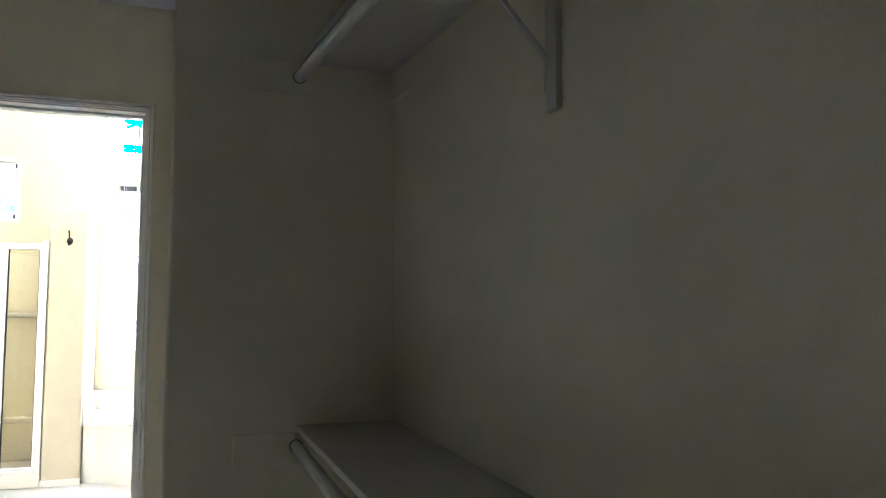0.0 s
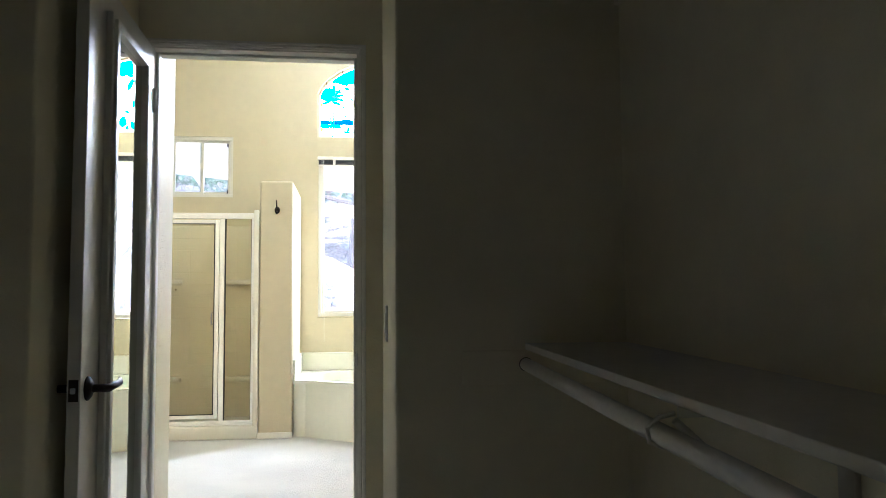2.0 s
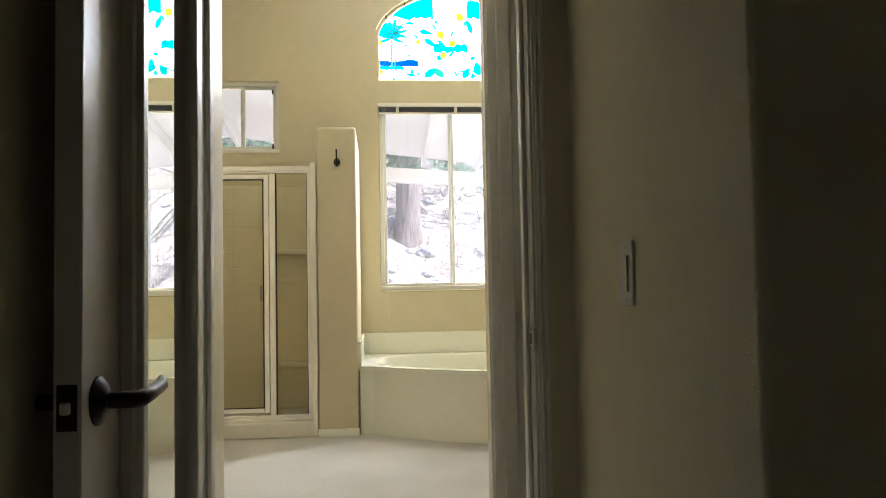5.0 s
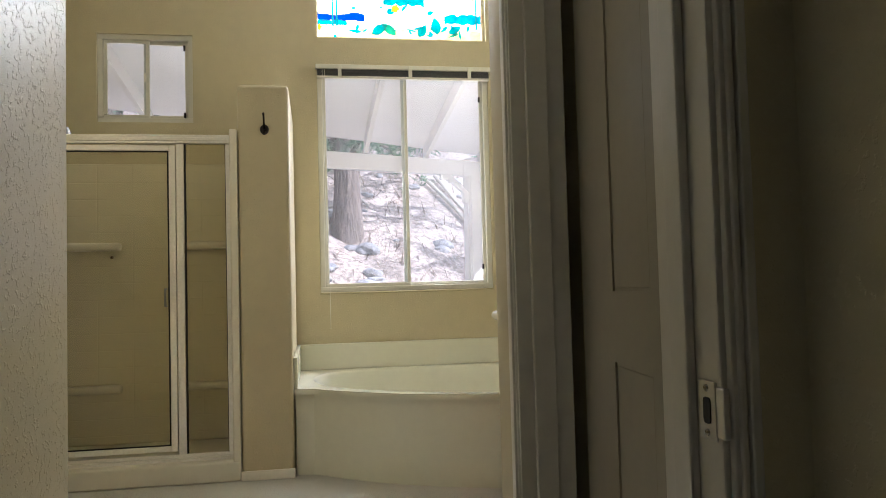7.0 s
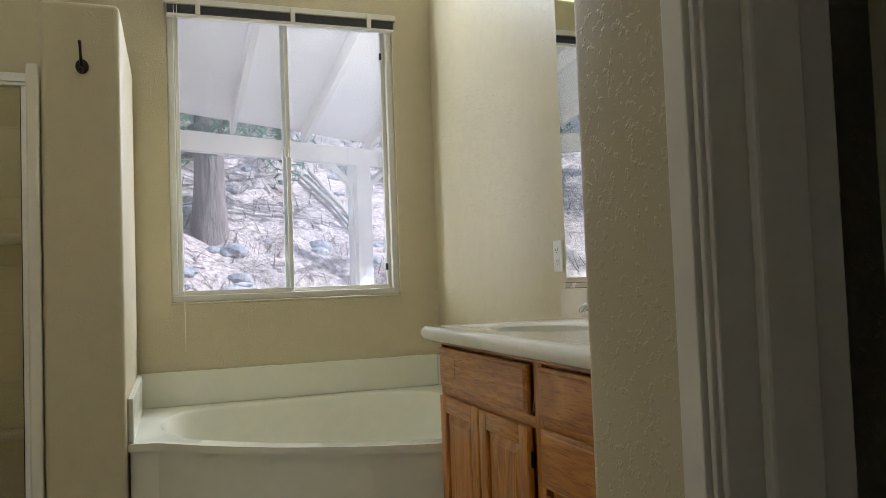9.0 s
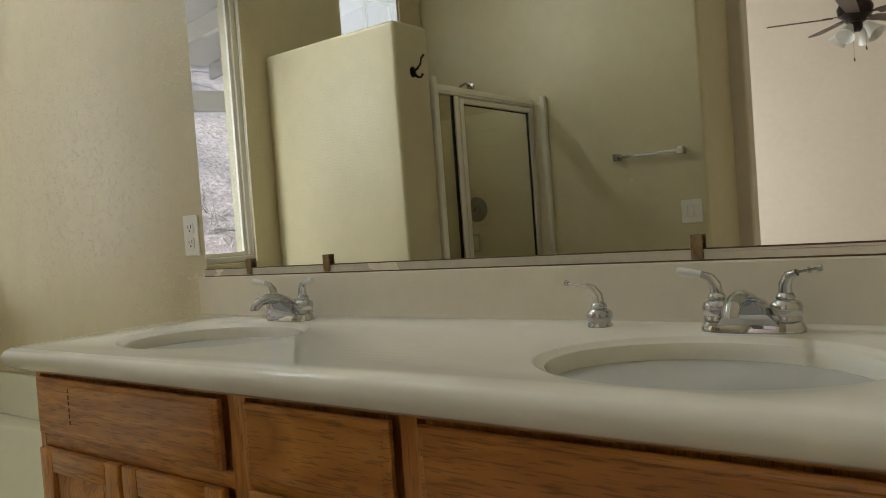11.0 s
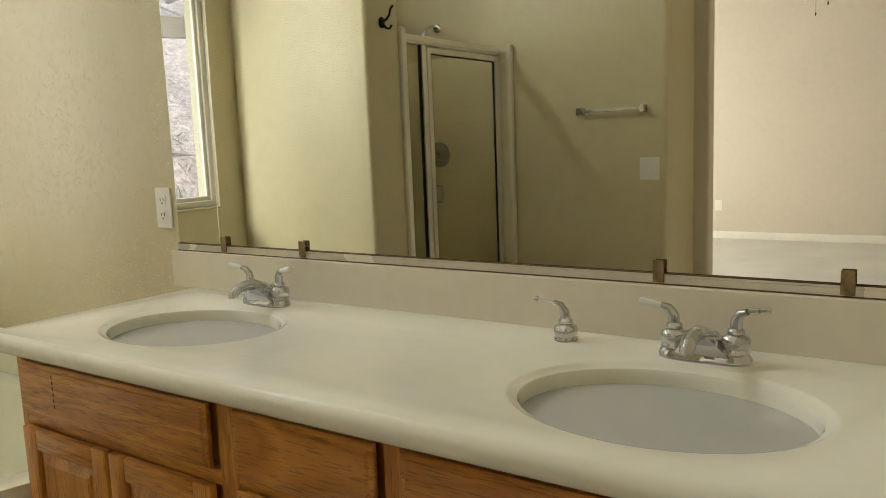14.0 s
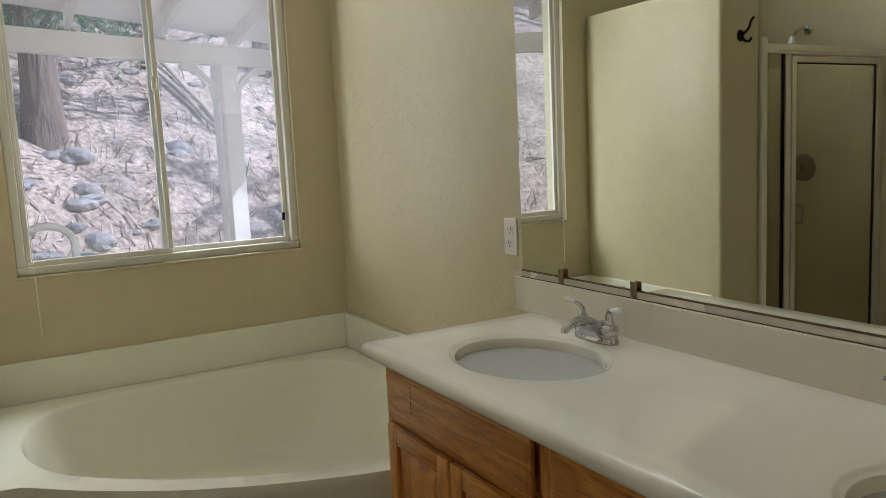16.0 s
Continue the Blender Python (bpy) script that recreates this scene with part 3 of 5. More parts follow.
def ring_frame(bm, a, b, y0, y1):
    va, vb = [[(bm.verts.new((x, y0, z)), bm.verts.new((x, y1, z))) for x, z in o] for o in (a, b)]
    n = len(a)
    for i in range(n):
        k = (i + 1) % n
        bm.faces.new((va[i][0], va[k][0], vb[k][0], vb[i][0]))
        bm.faces.new((va[i][1], vb[i][1], vb[k][1], va[k][1]))
        bm.faces.new((vb[i][0], vb[k][0], vb[k][1], vb[i][1]))
        bm.faces.new((va[i][0], va[i][1], va[k][1], va[k][0]))
    return bm


outer = arch_outline(0.0) + [(ARCH[1], ARCH[2]), (ARCH[0], ARCH[2])]
inner = arch_outline(0.02) + [(ARCH[1] - 0.02, ARCH[2] + 0.012), (ARCH[0] + 0.02, ARCH[2] + 0.012)]
part("window_frame", ring_frame(bmesh.new(), outer, inner, GY - 0.012, GY + 0.03), M_WALL, arch_win, "thin painted frame")
base_pane = part("pane", upright(bmesh.new(), [p for p in inner], GY + 0.006, GY + 0.009), A_CLEAR, arch_win, "pale translucent glass")
base_pane.visible_shadow = False
for u in (-0.86, -0.6, -0.05, 0.6, 0.86):
    x = AX + u * AW
    part("clip", boxes(((x - 0.007, GY - 0.018, arch_z(x) - 0.034), (x + 0.007, GY - 0.013, arch_z(x) - 0.004))), M_CLIP, arch_win, "small bronze retaining clip")


def glass_piece(points, material, layer=0, edged=True):
    """One piece of coloured glass with a thin lead line round it."""
    y = GY + 0.003 - layer * 0.0022
    lo_x, hi_x = ARCH[0] + 0.022, ARCH[1] - 0.022
    clipped = [(min(max(x, lo_x), hi_x), 0) for x, z in points]
    clipped = [(x, max(min(z, arch_z(AX + (x - AX) * 1.04) - 0.024), ARCH[2] + 0.015)) for (x, _), (_, z) in zip(clipped, points)]
    ob = part("glass_piece", upright(bmesh.new(), clipped, y, y + 0.0015), material, arch_win)
    ob.visible_shadow = False
    if edged:
        bm = bmesh.new()
        tube(bm, [(x, y - 0.001, z) for x, z in clipped + clipped[:1]], 0.0011, 4, False)
        part("lead_line", bm, M_LEAD, arch_win)


def wavy(x0, x1, z_low, z_high, amp, n=12, seed=0):
    rng = random.Random(seed)
    xs = [x0 + (x1 - x0) * i / n for i in range(n + 1)]
    return [(x, z_low + rng.uniform(-amp, amp) * 0.5) for x in xs] + [(x, z_high + rng.uniform(-amp, amp)) for x in reversed(xs)]


def leaf_shape(x, z, length, width, angle, n=7):
    c, s = math.cos(radians(angle)), math.sin(radians(angle))
    pts = [(length * i / n, width * math.sin(math.pi * (i / n) ** 0.8)) for i in range(n + 1)] + [(length * i / n, -width * math.sin(math.pi * (i / n) ** 0.8)) for i in range(n - 1, 0, -1)]
    return [(x + a * c - b * s, z + a * s + b * c) for a, b in pts]


fern = random.Random(21)
for k in range(46):
    gx_, gz_ = fern.uniform(ARCH[0] + 0.05, ARCH[1] - 0.05), fern.choice((fern.uniform(2.67, 2.78), fern.uniform(2.86, 3.25)))
    glass_piece(leaf_shape(gx_, gz_, fern.uniform(0.03, 0.09), fern.uniform(0.006, 0.014), fern.uniform(0, 360)), fern.choice((A_TEAL, A_CYAN, A_CYAN, A_GREEN)), 2, k % 3 == 0)
glass_piece(wavy(ARCH[0], ARCH[1], 2.66, 2.75, 0.012, seed=1), A_SAND, 0, False)
glass_piece(wavy(ARCH[0], 0.45, 2.79, 2.835, 0.012, seed=2), A_BLUE, 1)
glass_piece(wavy(1.0, ARCH[1], 2.79, 2.85, 0.014, seed=3), A_CYAN, 1)
glass_piece(wavy(0.13, 0.33, 2.76, 2.79, 0.006, seed=4), A_TEAL, 1)
glass_piece(wavy(0.13, 0.28, 3.03, 3.16, 0.03, 8, 5), A_CYAN, 1, False)
glass_piece(wavy(0.25, 0.58, 3.19, 3.36, 0.035, 10, 6), A_CYAN, 1, False)
glass_piece(wavy(0.86, 1.15, 3.20, 3.36, 0.035, 10, 7), A_CYAN, 1, False)
glass_piece(wavy(1.10, 1.26, 2.98, 3.17, 0.03, 8, 8), A_CYAN, 1, False)
glass_piece(wavy(0.58, 0.86, 2.91, 2.97, 0.025, 10, 9), A_TEAL, 1)
for tx, top in ((0.235, 3.02), (0.262, 3.06), (1.225, 3.0)):
    glass_piece([(tx - 0.007, 2.75), (tx + 0.007, 2.75), (tx + 0.004, top), (tx - 0.004, top)], A_TEAL, 2)
    for a in (15, 50, 85, 130, 165, 200, -20):
        glass_piece(leaf_shape(tx, top, 0.12, 0.012, a), A_TEAL if a % 2 else A_CYAN, 2)
for x, z, ln, wd, a, mat in ((0.50, 2.70, 0.13, 0.03, 35, A_TEAL), (0.66, 2.70, 0.12, 0.028, 140, A_GREEN), (0.82, 2.69, 0.10, 0.028, 60, A_TEAL), (0.95, 2.71, 0.12, 0.035, 100, A_TEAL),
                             (1.03, 2.72, 0.10, 0.026, 30, A_TEAL), (0.50, 3.02, 0.13, 0.022, -35, A_TEAL), (0.46, 3.08, 0.12, 0.02, -10, A_CYAN), (0.98, 3.03, 0.14, 0.022, 45, A_CYAN),
                             (1.02, 2.96, 0.12, 0.02, 20, A_TEAL), (0.90, 3.06, 0.13, 0.022, 110, A_TEAL), (0.60, 2.86, 0.06, 0.022, 0, A_TEAL), (0.88, 2.85, 0.05, 0.014, 20, A_TEAL)):
    glass_piece(leaf_shape(x, z, ln, wd, a), mat, 3)
for x, z, r in ((0.64, 3.05, 0.035), (0.735, 2.98, 0.028), (0.66, 2.88, 0.026), (0.80, 3.20, 0.035), (0.14, 2.74, 0.02), (0.14, 2.98, 0.018), (0.45, 2.99, 0.02), (1.20, 2.97, 0.016)):
    glass_piece([(x + r * (1 + 0.25 * math.cos(5 * a)) * math.cos(a), z + r * (1 + 0.25 * math.cos(5 * a)) * math.sin(a)) for a in np.linspace(0, 2 * math.pi, 16)[:-1]], A_YEL, 4, False)

# ---- doorway between closet and bathroom ----
door_frame = thing("door_frame", "white painted door frame with moulded casing", "door frame", kind="structure")
for x0, x1 in ((D_L - 0.02, D_L), (D_R, D_R + 0.02)):
    part("jamb", boxes(((x0, D_Y0 - 0.004, 0.0), (x1, D_Y1 + 0.004, D_H), 0.002)), M_TRIM, door_frame)
part("head_jamb", boxes(((D_L - 0.02, D_Y0 - 0.004, D_H), (D_R + 0.02, D_Y1 + 0.004, D_H + 0.02), 0.002)), M_TRIM, door_frame)
for x0, x1 in ((D_L, D_L + 0.011), (D_R - 0.011, D_R)):
    part("stop", boxes(((x0, D_Y0 + 0.042, 0.0), (x1, D_Y0 + 0.08, D_H), 0.003)), M_TRIM, door_frame)
part("head_stop", boxes(((D_L + 0.011, D_Y0 + 0.042, D_H - 0.011), (D_R - 0.011, D_Y0 + 0.08, D_H), 0.003)), M_TRIM, door_frame)


def casing(parent, x0, x1, h, y, out, width=0.057):
    """Moulded casing on both sides and over the head of an opening in a wall across y; out is -1 or 1."""
    for k, (a, b, t) in enumerate(((0.006, width, 0.010), (0.012, width - 0.016, 0.015), (width - 0.014, width - 0.003, 0.018))):
        ya, yb = sorted((y, y + out * t))
        for e, s in ((x0, -1), (x1, 1)):
            p, q = sorted((e + s * a, e + s * b))
            part("casing", boxes(((p, ya, 0.0), (q, yb, h + b), 0.002)), M_TRIM, parent)
        part("head_casing", boxes(((x0 - a, ya, h + a), (x1 + a, yb, h + b), 0.002)), M_TRIM, parent)


casing(door_frame, D_L, D_R, D_H, D_Y0 - 0.004, -1, 0.035)
casing(door_frame, D_L, D_R - 0.0, D_H, D_Y1 + 0.004, 1, 0.03)
plate = part("strike_plate", boxes(((D_R - 0.0035, D_Y0 + 0.002, 0.842), (D_R - 0.0005, D_Y0 + 0.034, 0.9), 0.001), ((D_R - 0.003, D_Y0 - 0.014, 0.846), (D_R + 0.004, D_Y0 + 0.002, 0.896), 0.002)), M_STEEL, door_frame, "satin steel strike plate")
part("latch_hole", boxes(((D_R - 0.0045, D_Y0 + 0.01, 0.858), (D_R - 0.0036, D_Y0 + 0.024, 0.884), 0.004, 2, "x")), M_BLACK, plate)
for z in (0.849, 0.893):
    part("screw", lathe(bmesh.new(), [(0.0, -0.0052), (0.003, -0.005), (0.004, -0.0035)], (D_R, D_Y0 + 0.018, z), "x", 10), M_CHROME, plate)

# open closet door with a framed mirror on its face; built along its own x from the hinge
HINGE = Vector((D_L + 0.006, D_Y0 - 0.012, 0.0))
LEAF, DOOR_TURN = 0.735, 88.8
door = thing("closet_door", "white closet door with framed mirror, standing open into the closet", "door")
door.matrix_basis = pose(HINGE.x, HINGE.y, 0, 0, 0, -DOOR_TURN)
part("leaf", boxes(((0, -0.035, 0.012), (LEAF, 0, D_H - 0.004), 0.003)), M_DOORP, door)
MX0, MX1, MZ0, MZ1 = 0.195, 0.545, 0.14, 1.90
looking = part("mirror_panel", boxes(((MX0, 0.001, MZ0), (MX1, 0.007, MZ1))), M_MIRROR, door, "full-length mirror")
fr = 0.042
for k, (e, t) in enumerate(((fr, 0.02), (fr * 0.6, 0.03))):
    o = boxes(((MX0 - e, 0.0005, MZ0 - e), (MX0 + 0.003, t, MZ1 + e), 0.003), ((MX1 - 0.003, 0.0005, MZ0 - e), (MX1 + e, t, MZ1 + e), 0.003),
              ((MX0 + 0.003, 0.0005, MZ0 - e), (MX1 - 0.003, t, MZ0 + 0.003), 0.003), ((MX0 + 0.003, 0.0005, MZ1 - 0.003), (MX1 - 0.003, t, MZ1 + e), 0.003))
    part("mirror_frame", o, M_DOORP, door, "white moulded mirror frame")
LZ, LX = 0.855, LEAF - 0.058
for s, base in ((1, 0.0), (-1, -0.035)):
    lever = part("lever_handle", tube(bmesh.new(), [(LX, base + s * 0.005, LZ), (LX, base + s * 0.045, LZ), (LX - 0.008, base + s * 0.054, LZ), (LX - 0.05, base + s * 0.056, LZ + 0.002), (LX - 0.105, base + s * 0.056, LZ + 0.006), (LX - 0.125, base + s * 0.05, LZ + 0.014)],
                                             [0.011, 0.011, 0.0115, 0.0105, 0.0095, 0.005], 14), M_BRONZE, door, "dark bronze lever handle", smooth=50)
    part("rosette", lathe(bmesh.new(), [(0.0, s * 0.016), (0.014, s * 0.015), (0.026, s * 0.009), (0.033, s * 0.003), (0.033, 0.0)], (LX, base, LZ), "y", 28), M_BRONZE, lever, smooth=40)
fp = part("latch_plate", boxes(((LEAF - 0.0005, -0.03, LZ - 0.029), (LEAF + 0.0015, -0.005, LZ + 0.029), 0.0008)), M_BRONZE, door, "dark bronze latch faceplate")
part("latch_bolt", boxes(((LEAF + 0.001, -0.024, LZ - 0.008), (LEAF + 0.011, -0.011, LZ + 0.008), 0.003)), M_STEEL, fp)
for z in (0.2, 1.83):
    part("hinge", tube(bmesh.new(), [(-0.002, 0.004, z - 0.045), (-0.002, 0.004, z + 0.045)], 0.0055, 10), M_DOORP, door, "painted butt hinge")

# linen closet door in the passage, ajar
linen_frame = thing("door_frame", "white casing round the linen closet door", "door frame", kind="structure")
LN0, LN1 = 5.46, 6.155
for (a, b, t) in ((0.004, 0.010, 0.007), (0.010, 0.036, 0.012)):
    part("casing", boxes(((PASS_R - t, LN1 + a, 0.0), (PASS_R, LN1 + b, 2.03 + b), 0.002)), M_TRIM, linen_frame)
    part("casing", boxes(((PASS_R - t, LN0 - min(b, 0.05), 0.0), (PASS_R, LN0 - a, 2.03 + b), 0.002)), M_TRIM, linen_frame)
    part("head_casing", boxes(((PASS_R - t, LN0 - a, 2.03 + a), (PASS_R, LN1 + a, 2.03 + b), 0.002)), M_TRIM, linen_frame)
part("jamb", boxes(((PASS_R - 0.002, LN1, 0.0), (PASS_R + 0.118, LN1 + 0.034, 2.03), 0.002)), M_TRIM, linen_frame)
part("jamb", boxes(((PASS_R - 0.002, LN0 - 0.004, 0.0), (PASS_R + 0.118, LN0, 2.03), 0.001)), M_TRIM, linen_frame)
part("head_jamb", boxes(((PASS_R - 0.002, LN0, 2.03), (PASS_R + 0.118, LN1, 2.042), 0.002)), M_TRIM, linen_frame)
part("stop", boxes(((PASS_R + 0.03, LN1 - 0.011, 0.0), (PASS_R + 0.078, LN1, 2.03), 0.003)), M_TRIM, linen_frame)
linen = thing("linen_door", "panelled linen closet door standing slightly ajar, its paint darkened for passage shade", "door")
linen.matrix_basis = pose(PASS_R + 0.086, LN0 + 0.003, 0, 0, 0, 90 - 4.5)
LL = LN1 - LN0 - 0.016


def panel_door(parent, width, height, thick, mat):
    """Leaf along x, face at y = 0 towards +y, with sunk and raised panels."""
    part("leaf", boxes(((0, -thick, 0.012), (width, -0.004, height - 0.012), 0.002)), mat, parent)
    p, q = 0.28, width - 0.205
    edges_z = [0.012, 0.24, 0.85, 0.98, 1.60, 1.70, 1.90, height - 0.012]
    for a, b in zip(edges_z[::2], edges_z[1::2]):
        part("rail", boxes(((p, -0.0045, a), (q, 0.0, b))), mat, parent)
    for p0, q0 in ((0.0, p), (q, width)):
        part("stile", boxes(((p0, -0.0045, 0.012), (q0, 0.0, height - 0.012))), mat, parent)
    for a, b in ((0.24, 0.85), (0.98, 1.60), (1.70, 1.90)):
        part("panel", boxes(((p + 0.006, -0.0075, a + 0.006), (q - 0.006, -0.0025, b - 0.006), 0.0024, 2)), mat, parent)


panel_door(linen, LL, 2.026, 0.035, M_LINEN_DIM)

# light switch on the closet return
switch = thing("light_switch", "white rocker light switch on the closet return wall", "switch")
part("plate", boxes(((RET - 0.006, 4.86, 0.957), (RET - 0.0002, 4.932, 1.073), 0.002)), M_PLATE, switch)
part("rocker", boxes(((RET - 0.010, 4.880, 0.982), (RET - 0.006, 4.912, 1.048), 0.002)), M_PLATE, switch)
for z in (0.966, 1.064):
    part("screw", lathe(bmesh.new(), [(0.0, -0.0075), (0.003, -0.007), (0.0035, -0.006)], (RET, 4.896, z), "x", 8), M_STEEL, switch)

# ---- closet shelves and rods ----


def shelf_unit(x_wall, x_front, y0, y1, z, name_label, cleat_out):
    s = 1 if x_front > x_wall else -1
    sh = thing("closet_shelf", name_label, "shelf")
    a, b = sorted((x_wall, x_front))
    part("board", boxes(((a + 0.001, y0, z - 0.018), (b, y1 - 0.001, z), 0.002)), M_SHELF, sh)
    c0, c1 = sorted((x_wall, x_wall + s * 0.018))
    part("back_cleat", boxes(((c0 + 0.001, y0, z - 0.108), (c1, y1 - 0.02, z - 0.0185), 0.003)), M_CLOSET, sh, "painted cleat along the wall")
    e0, e1 = sorted((x_wall + s * 0.02, x_front + s * cleat_out))
    part("end_cleat", boxes(((e0, y1 - 0.011, z - 0.108), (e1, y1 - 0.0005, z - 0.0185), 0.003)), M_CLOSET, sh, "painted cleat at the shelf end")
    return sh


def rod(x, y0, y1, z, label):
    r = thing("closet_rod", label, "rod")
    part("bar", tube(bmesh.new(), [(x, y0, z), (x, y1 - 0.022, z)], 0.0165, 18), M_ROD, r, smooth=40)
    part("socket", lathe(bmesh.new(), [(0.0, 0.0), (0.0185, 0.0), (0.0185, -0.004), (0.017, -0.004), (0.0, -0.004)], (x, y1 - 0.020, z), "y", 20), M_BLACK, r, "dark rod end socket")
    return r


def settle(ob, z, drop, skew):
    """Lets a shelf or rod hang out of true about its end at the closet front."""
    pivot = Matrix.Translation((0.905, FRONT, z))
    ob.matrix_basis = pivot @ pose(0, 0, 0, math.degrees(math.atan(drop)), 0, math.degrees(math.atan(skew))) @ pivot.inverted()


settle(shelf_unit(CL_R, 0.908, 1.02, FRONT, 0.972, "white painted lower closet shelf on cleats", 0.17), 0.97, 0.022, 0.0)
settle(shelf_unit(CL_R, 0.908, 1.02, FRONT, 2.014, "white painted upper closet shelf on cleats", 0.17), 2.01, 0.05, 0.04)
settle(rod(0.906, 1.02, FRONT, 0.918, "white enamelled lower clothes rod"), 0.918, 0.036, 0.0)
settle(rod(0.900, 1.02, FRONT, 1.950, "white enamelled upper clothes rod"), 1.95, 0.06, 0.045)
rod(-0.445, 1.02, 4.40, 1.60, "white enamelled clothes rod beside the door")
shelf_unit(-0.92, -0.50, 1.02, 4.40, 1.665, "white painted closet shelf beside the door", 0.0)


def bracket(y, z, label):
    b = thing("shelf_bracket", label, "bracket")
    part("wall_strip", boxes(((CL_R - 0.012, y - 0.04, z - 0.39), (CL_R - 0.0005, y - 0.0, z - 0.11), 0.002)), M_SHELF, b, "painted backing strip")
    part("arm", boxes(((0.93, y - 0.004, z - 0.036), (CL_R - 0.02, y + 0.004, z - 0.019), 0.001)), M_ROD, b)
    part("brace", tube(bmesh.new(), [(0.925, y, z - 0.04), (1.1, y, z - 0.2), (CL_R - 0.012, y, z - 0.29), (CL_R - 0.008, y, z - 0.35)], 0.006, 8), M_ROD, b)
    part("hook", tube(bmesh.new(), [(0.925, y, z - 0.03), (0.9, y, z - 0.035), (0.882, y, z - 0.05), (0.885, y, z - 0.07), (0.905, y, z - 0.078), (0.925, y, z - 0.07)], 0.004, 8), M_ROD, b, "rod hook")
    return b


bracket(3.43, 2.014, "white steel bracket under the upper closet shelf")
bracket(3.50, 0.946, "white steel bracket under the lower closet shelf")

# ---- shower ----
SY, SX0, SX1 = 8.81, LEFT, PX0
shower = thing("shower_stall", "beige fibreglass shower stall with moulded ledges", "shower")
part("pan", boxes(((SX0 + 0.002, 8.715, 0.0), (SX1 - 0.002, 8.87, 0.108), 0.015, 3), ((SX0 + 0.002, 8.87, 0.0), (SX1 - 0.002, BACK - 0.002, 0.05))), M_FIBRE, shower, smooth=40)


def tiled(name):
    """Fibreglass with a moulded tile pattern pressed into it."""
    m = surface(name, (0.79, 0.73, 0.53), 0.28, grain=20, vary=0.02, stain=1.3, stain_amt=0.05)
    n, l, b = m.node_tree.nodes, m.node_tree.links, m.node_tree.nodes["Principled BSDF"]
    co, sep, comb, br, bp = n.new("ShaderNodeTexCoord"), n.new("ShaderNodeSeparateXYZ"), n.new("ShaderNodeCombineXYZ"), n.new("ShaderNodeTexBrick"), n.new("ShaderNodeBump")
    add = n.new("ShaderNodeMath")
    l.new(co.outputs["Object"], sep.inputs[0])
    l.new(sep.outputs["X"], add.inputs[0])
    l.new(sep.outputs["Y"], add.inputs[1])
    l.new(add.outputs[0], comb.inputs[0])
    l.new(sep.outputs["Z"], comb.inputs[1])
    l.new(comb.outputs[0], br.inputs["Vector"])
    br.offset = 0
    br.inputs["Scale"].default_value, br.inputs["Brick Width"].default_value, br.inputs["Row Height"].default_value = 1.0, 0.21, 0.105
    br.inputs["Mortar Size"].default_value, br.inputs["Mortar Smooth"].default_value = 0.003, 0.6
    br.inputs["Color1"].default_value = br.inputs["Color2"].default_value = (1, 1, 1, 1)
    br.inputs["Mortar"].default_value = (0, 0, 0, 1)
    bp.inputs["Strength"].default_value, bp.inputs["Distance"].default_value = 0.7, 0.002
    l.new(br.outputs["Color"], bp.inputs["Height"])
    l.new(bp.outputs[0], b.inputs["Normal"])
    return m


M_TILED = tiled("moulded_tile_fibreglass")
ST = 1.80
part("back_panel", boxes(((SX0 + 0.002, BACK - 0.03, 0.05), (SX1 - 0.002, BACK - 0.002, ST), 0.008)), M_TILED, shower)
part("side_panel", boxes(((SX0 + 0.002, 8.74, 0.05), (SX0 + 0.03, BACK - 0.03, ST), 0.008)), M_TILED, shower)
part("side_panel", boxes(((SX1 - 0.03, 8.74, 0.05), (SX1 - 0.002, BACK - 0.03, ST), 0.008)), M_TILED, shower)
for x in (SX0 + 0.002, SX1 - 0.042):
    part("flange", boxes(((x, 8.718, 0.10), (x + 0.04, 8.75, 1.84), 0.008, 3)), M_FIBRE, shower, smooth=40)
for z, x0, x1 in ((1.30, SX0 + 0.03, -1.10), (1.30, -0.72, SX1 - 0.03), (0.42, SX0 + 0.03, -1.10), (0.42, -0.72, SX1 - 0.03)):
    part("ledge", boxes(((x0, BACK - 0.115, z - 0.05), (x1, BACK - 0.028, z), 0.018, 3)), M_FIBRE, shower, "moulded soap ledge", smooth=40)
valve = part("valve_trim", lathe(bmesh.new(), [(0.0, 0.022), (0.03, 0.022), (0.034, 0.012), (0.078, 0.008), (0.085, 0.0), (0.085, -0.002)], (SX0 + 0.03, 9.29, 1.165), "x", 32), M_VALVE, shower, "round brushed valve plate", smooth=40)
part("valve_handle", boxes(((SX0 + 0.05, 9.275, 1.145), (SX0 + 0.085, 9.305, 1.185), 0.008, 3)), M_CHROME, valve)
head = part("shower_head", tube(bmesh.new(), [(SX0, 9.29, 2.0), (SX0 + 0.06, 9.29, 2.01), (SX0 + 0.12, 9.29, 1.985), (SX0 + 0.15, 9.29, 1.955)], 0.009, 12), M_CHROME, shower, "small chrome shower head on a wall arm", smooth=60)
part("flange", lathe(bmesh.new(), [(0.0, 0.012), (0.018, 0.011), (0.03, 0.004), (0.03, 0.0)], (SX0, 9.29, 2.0), "x", 20), M_CHROME, head, smooth=40)
part("rose", lathe(bmesh.new(), [(0.0, 0.02), (0.012, 0.018), (0.018, 0.0), (0.03, -0.035), (0.032, -0.045), (0.0, -0.045)], (SX0 + 0.155, 9.29, 1.94), "z", 20), M_CHROME, head, smooth=40)
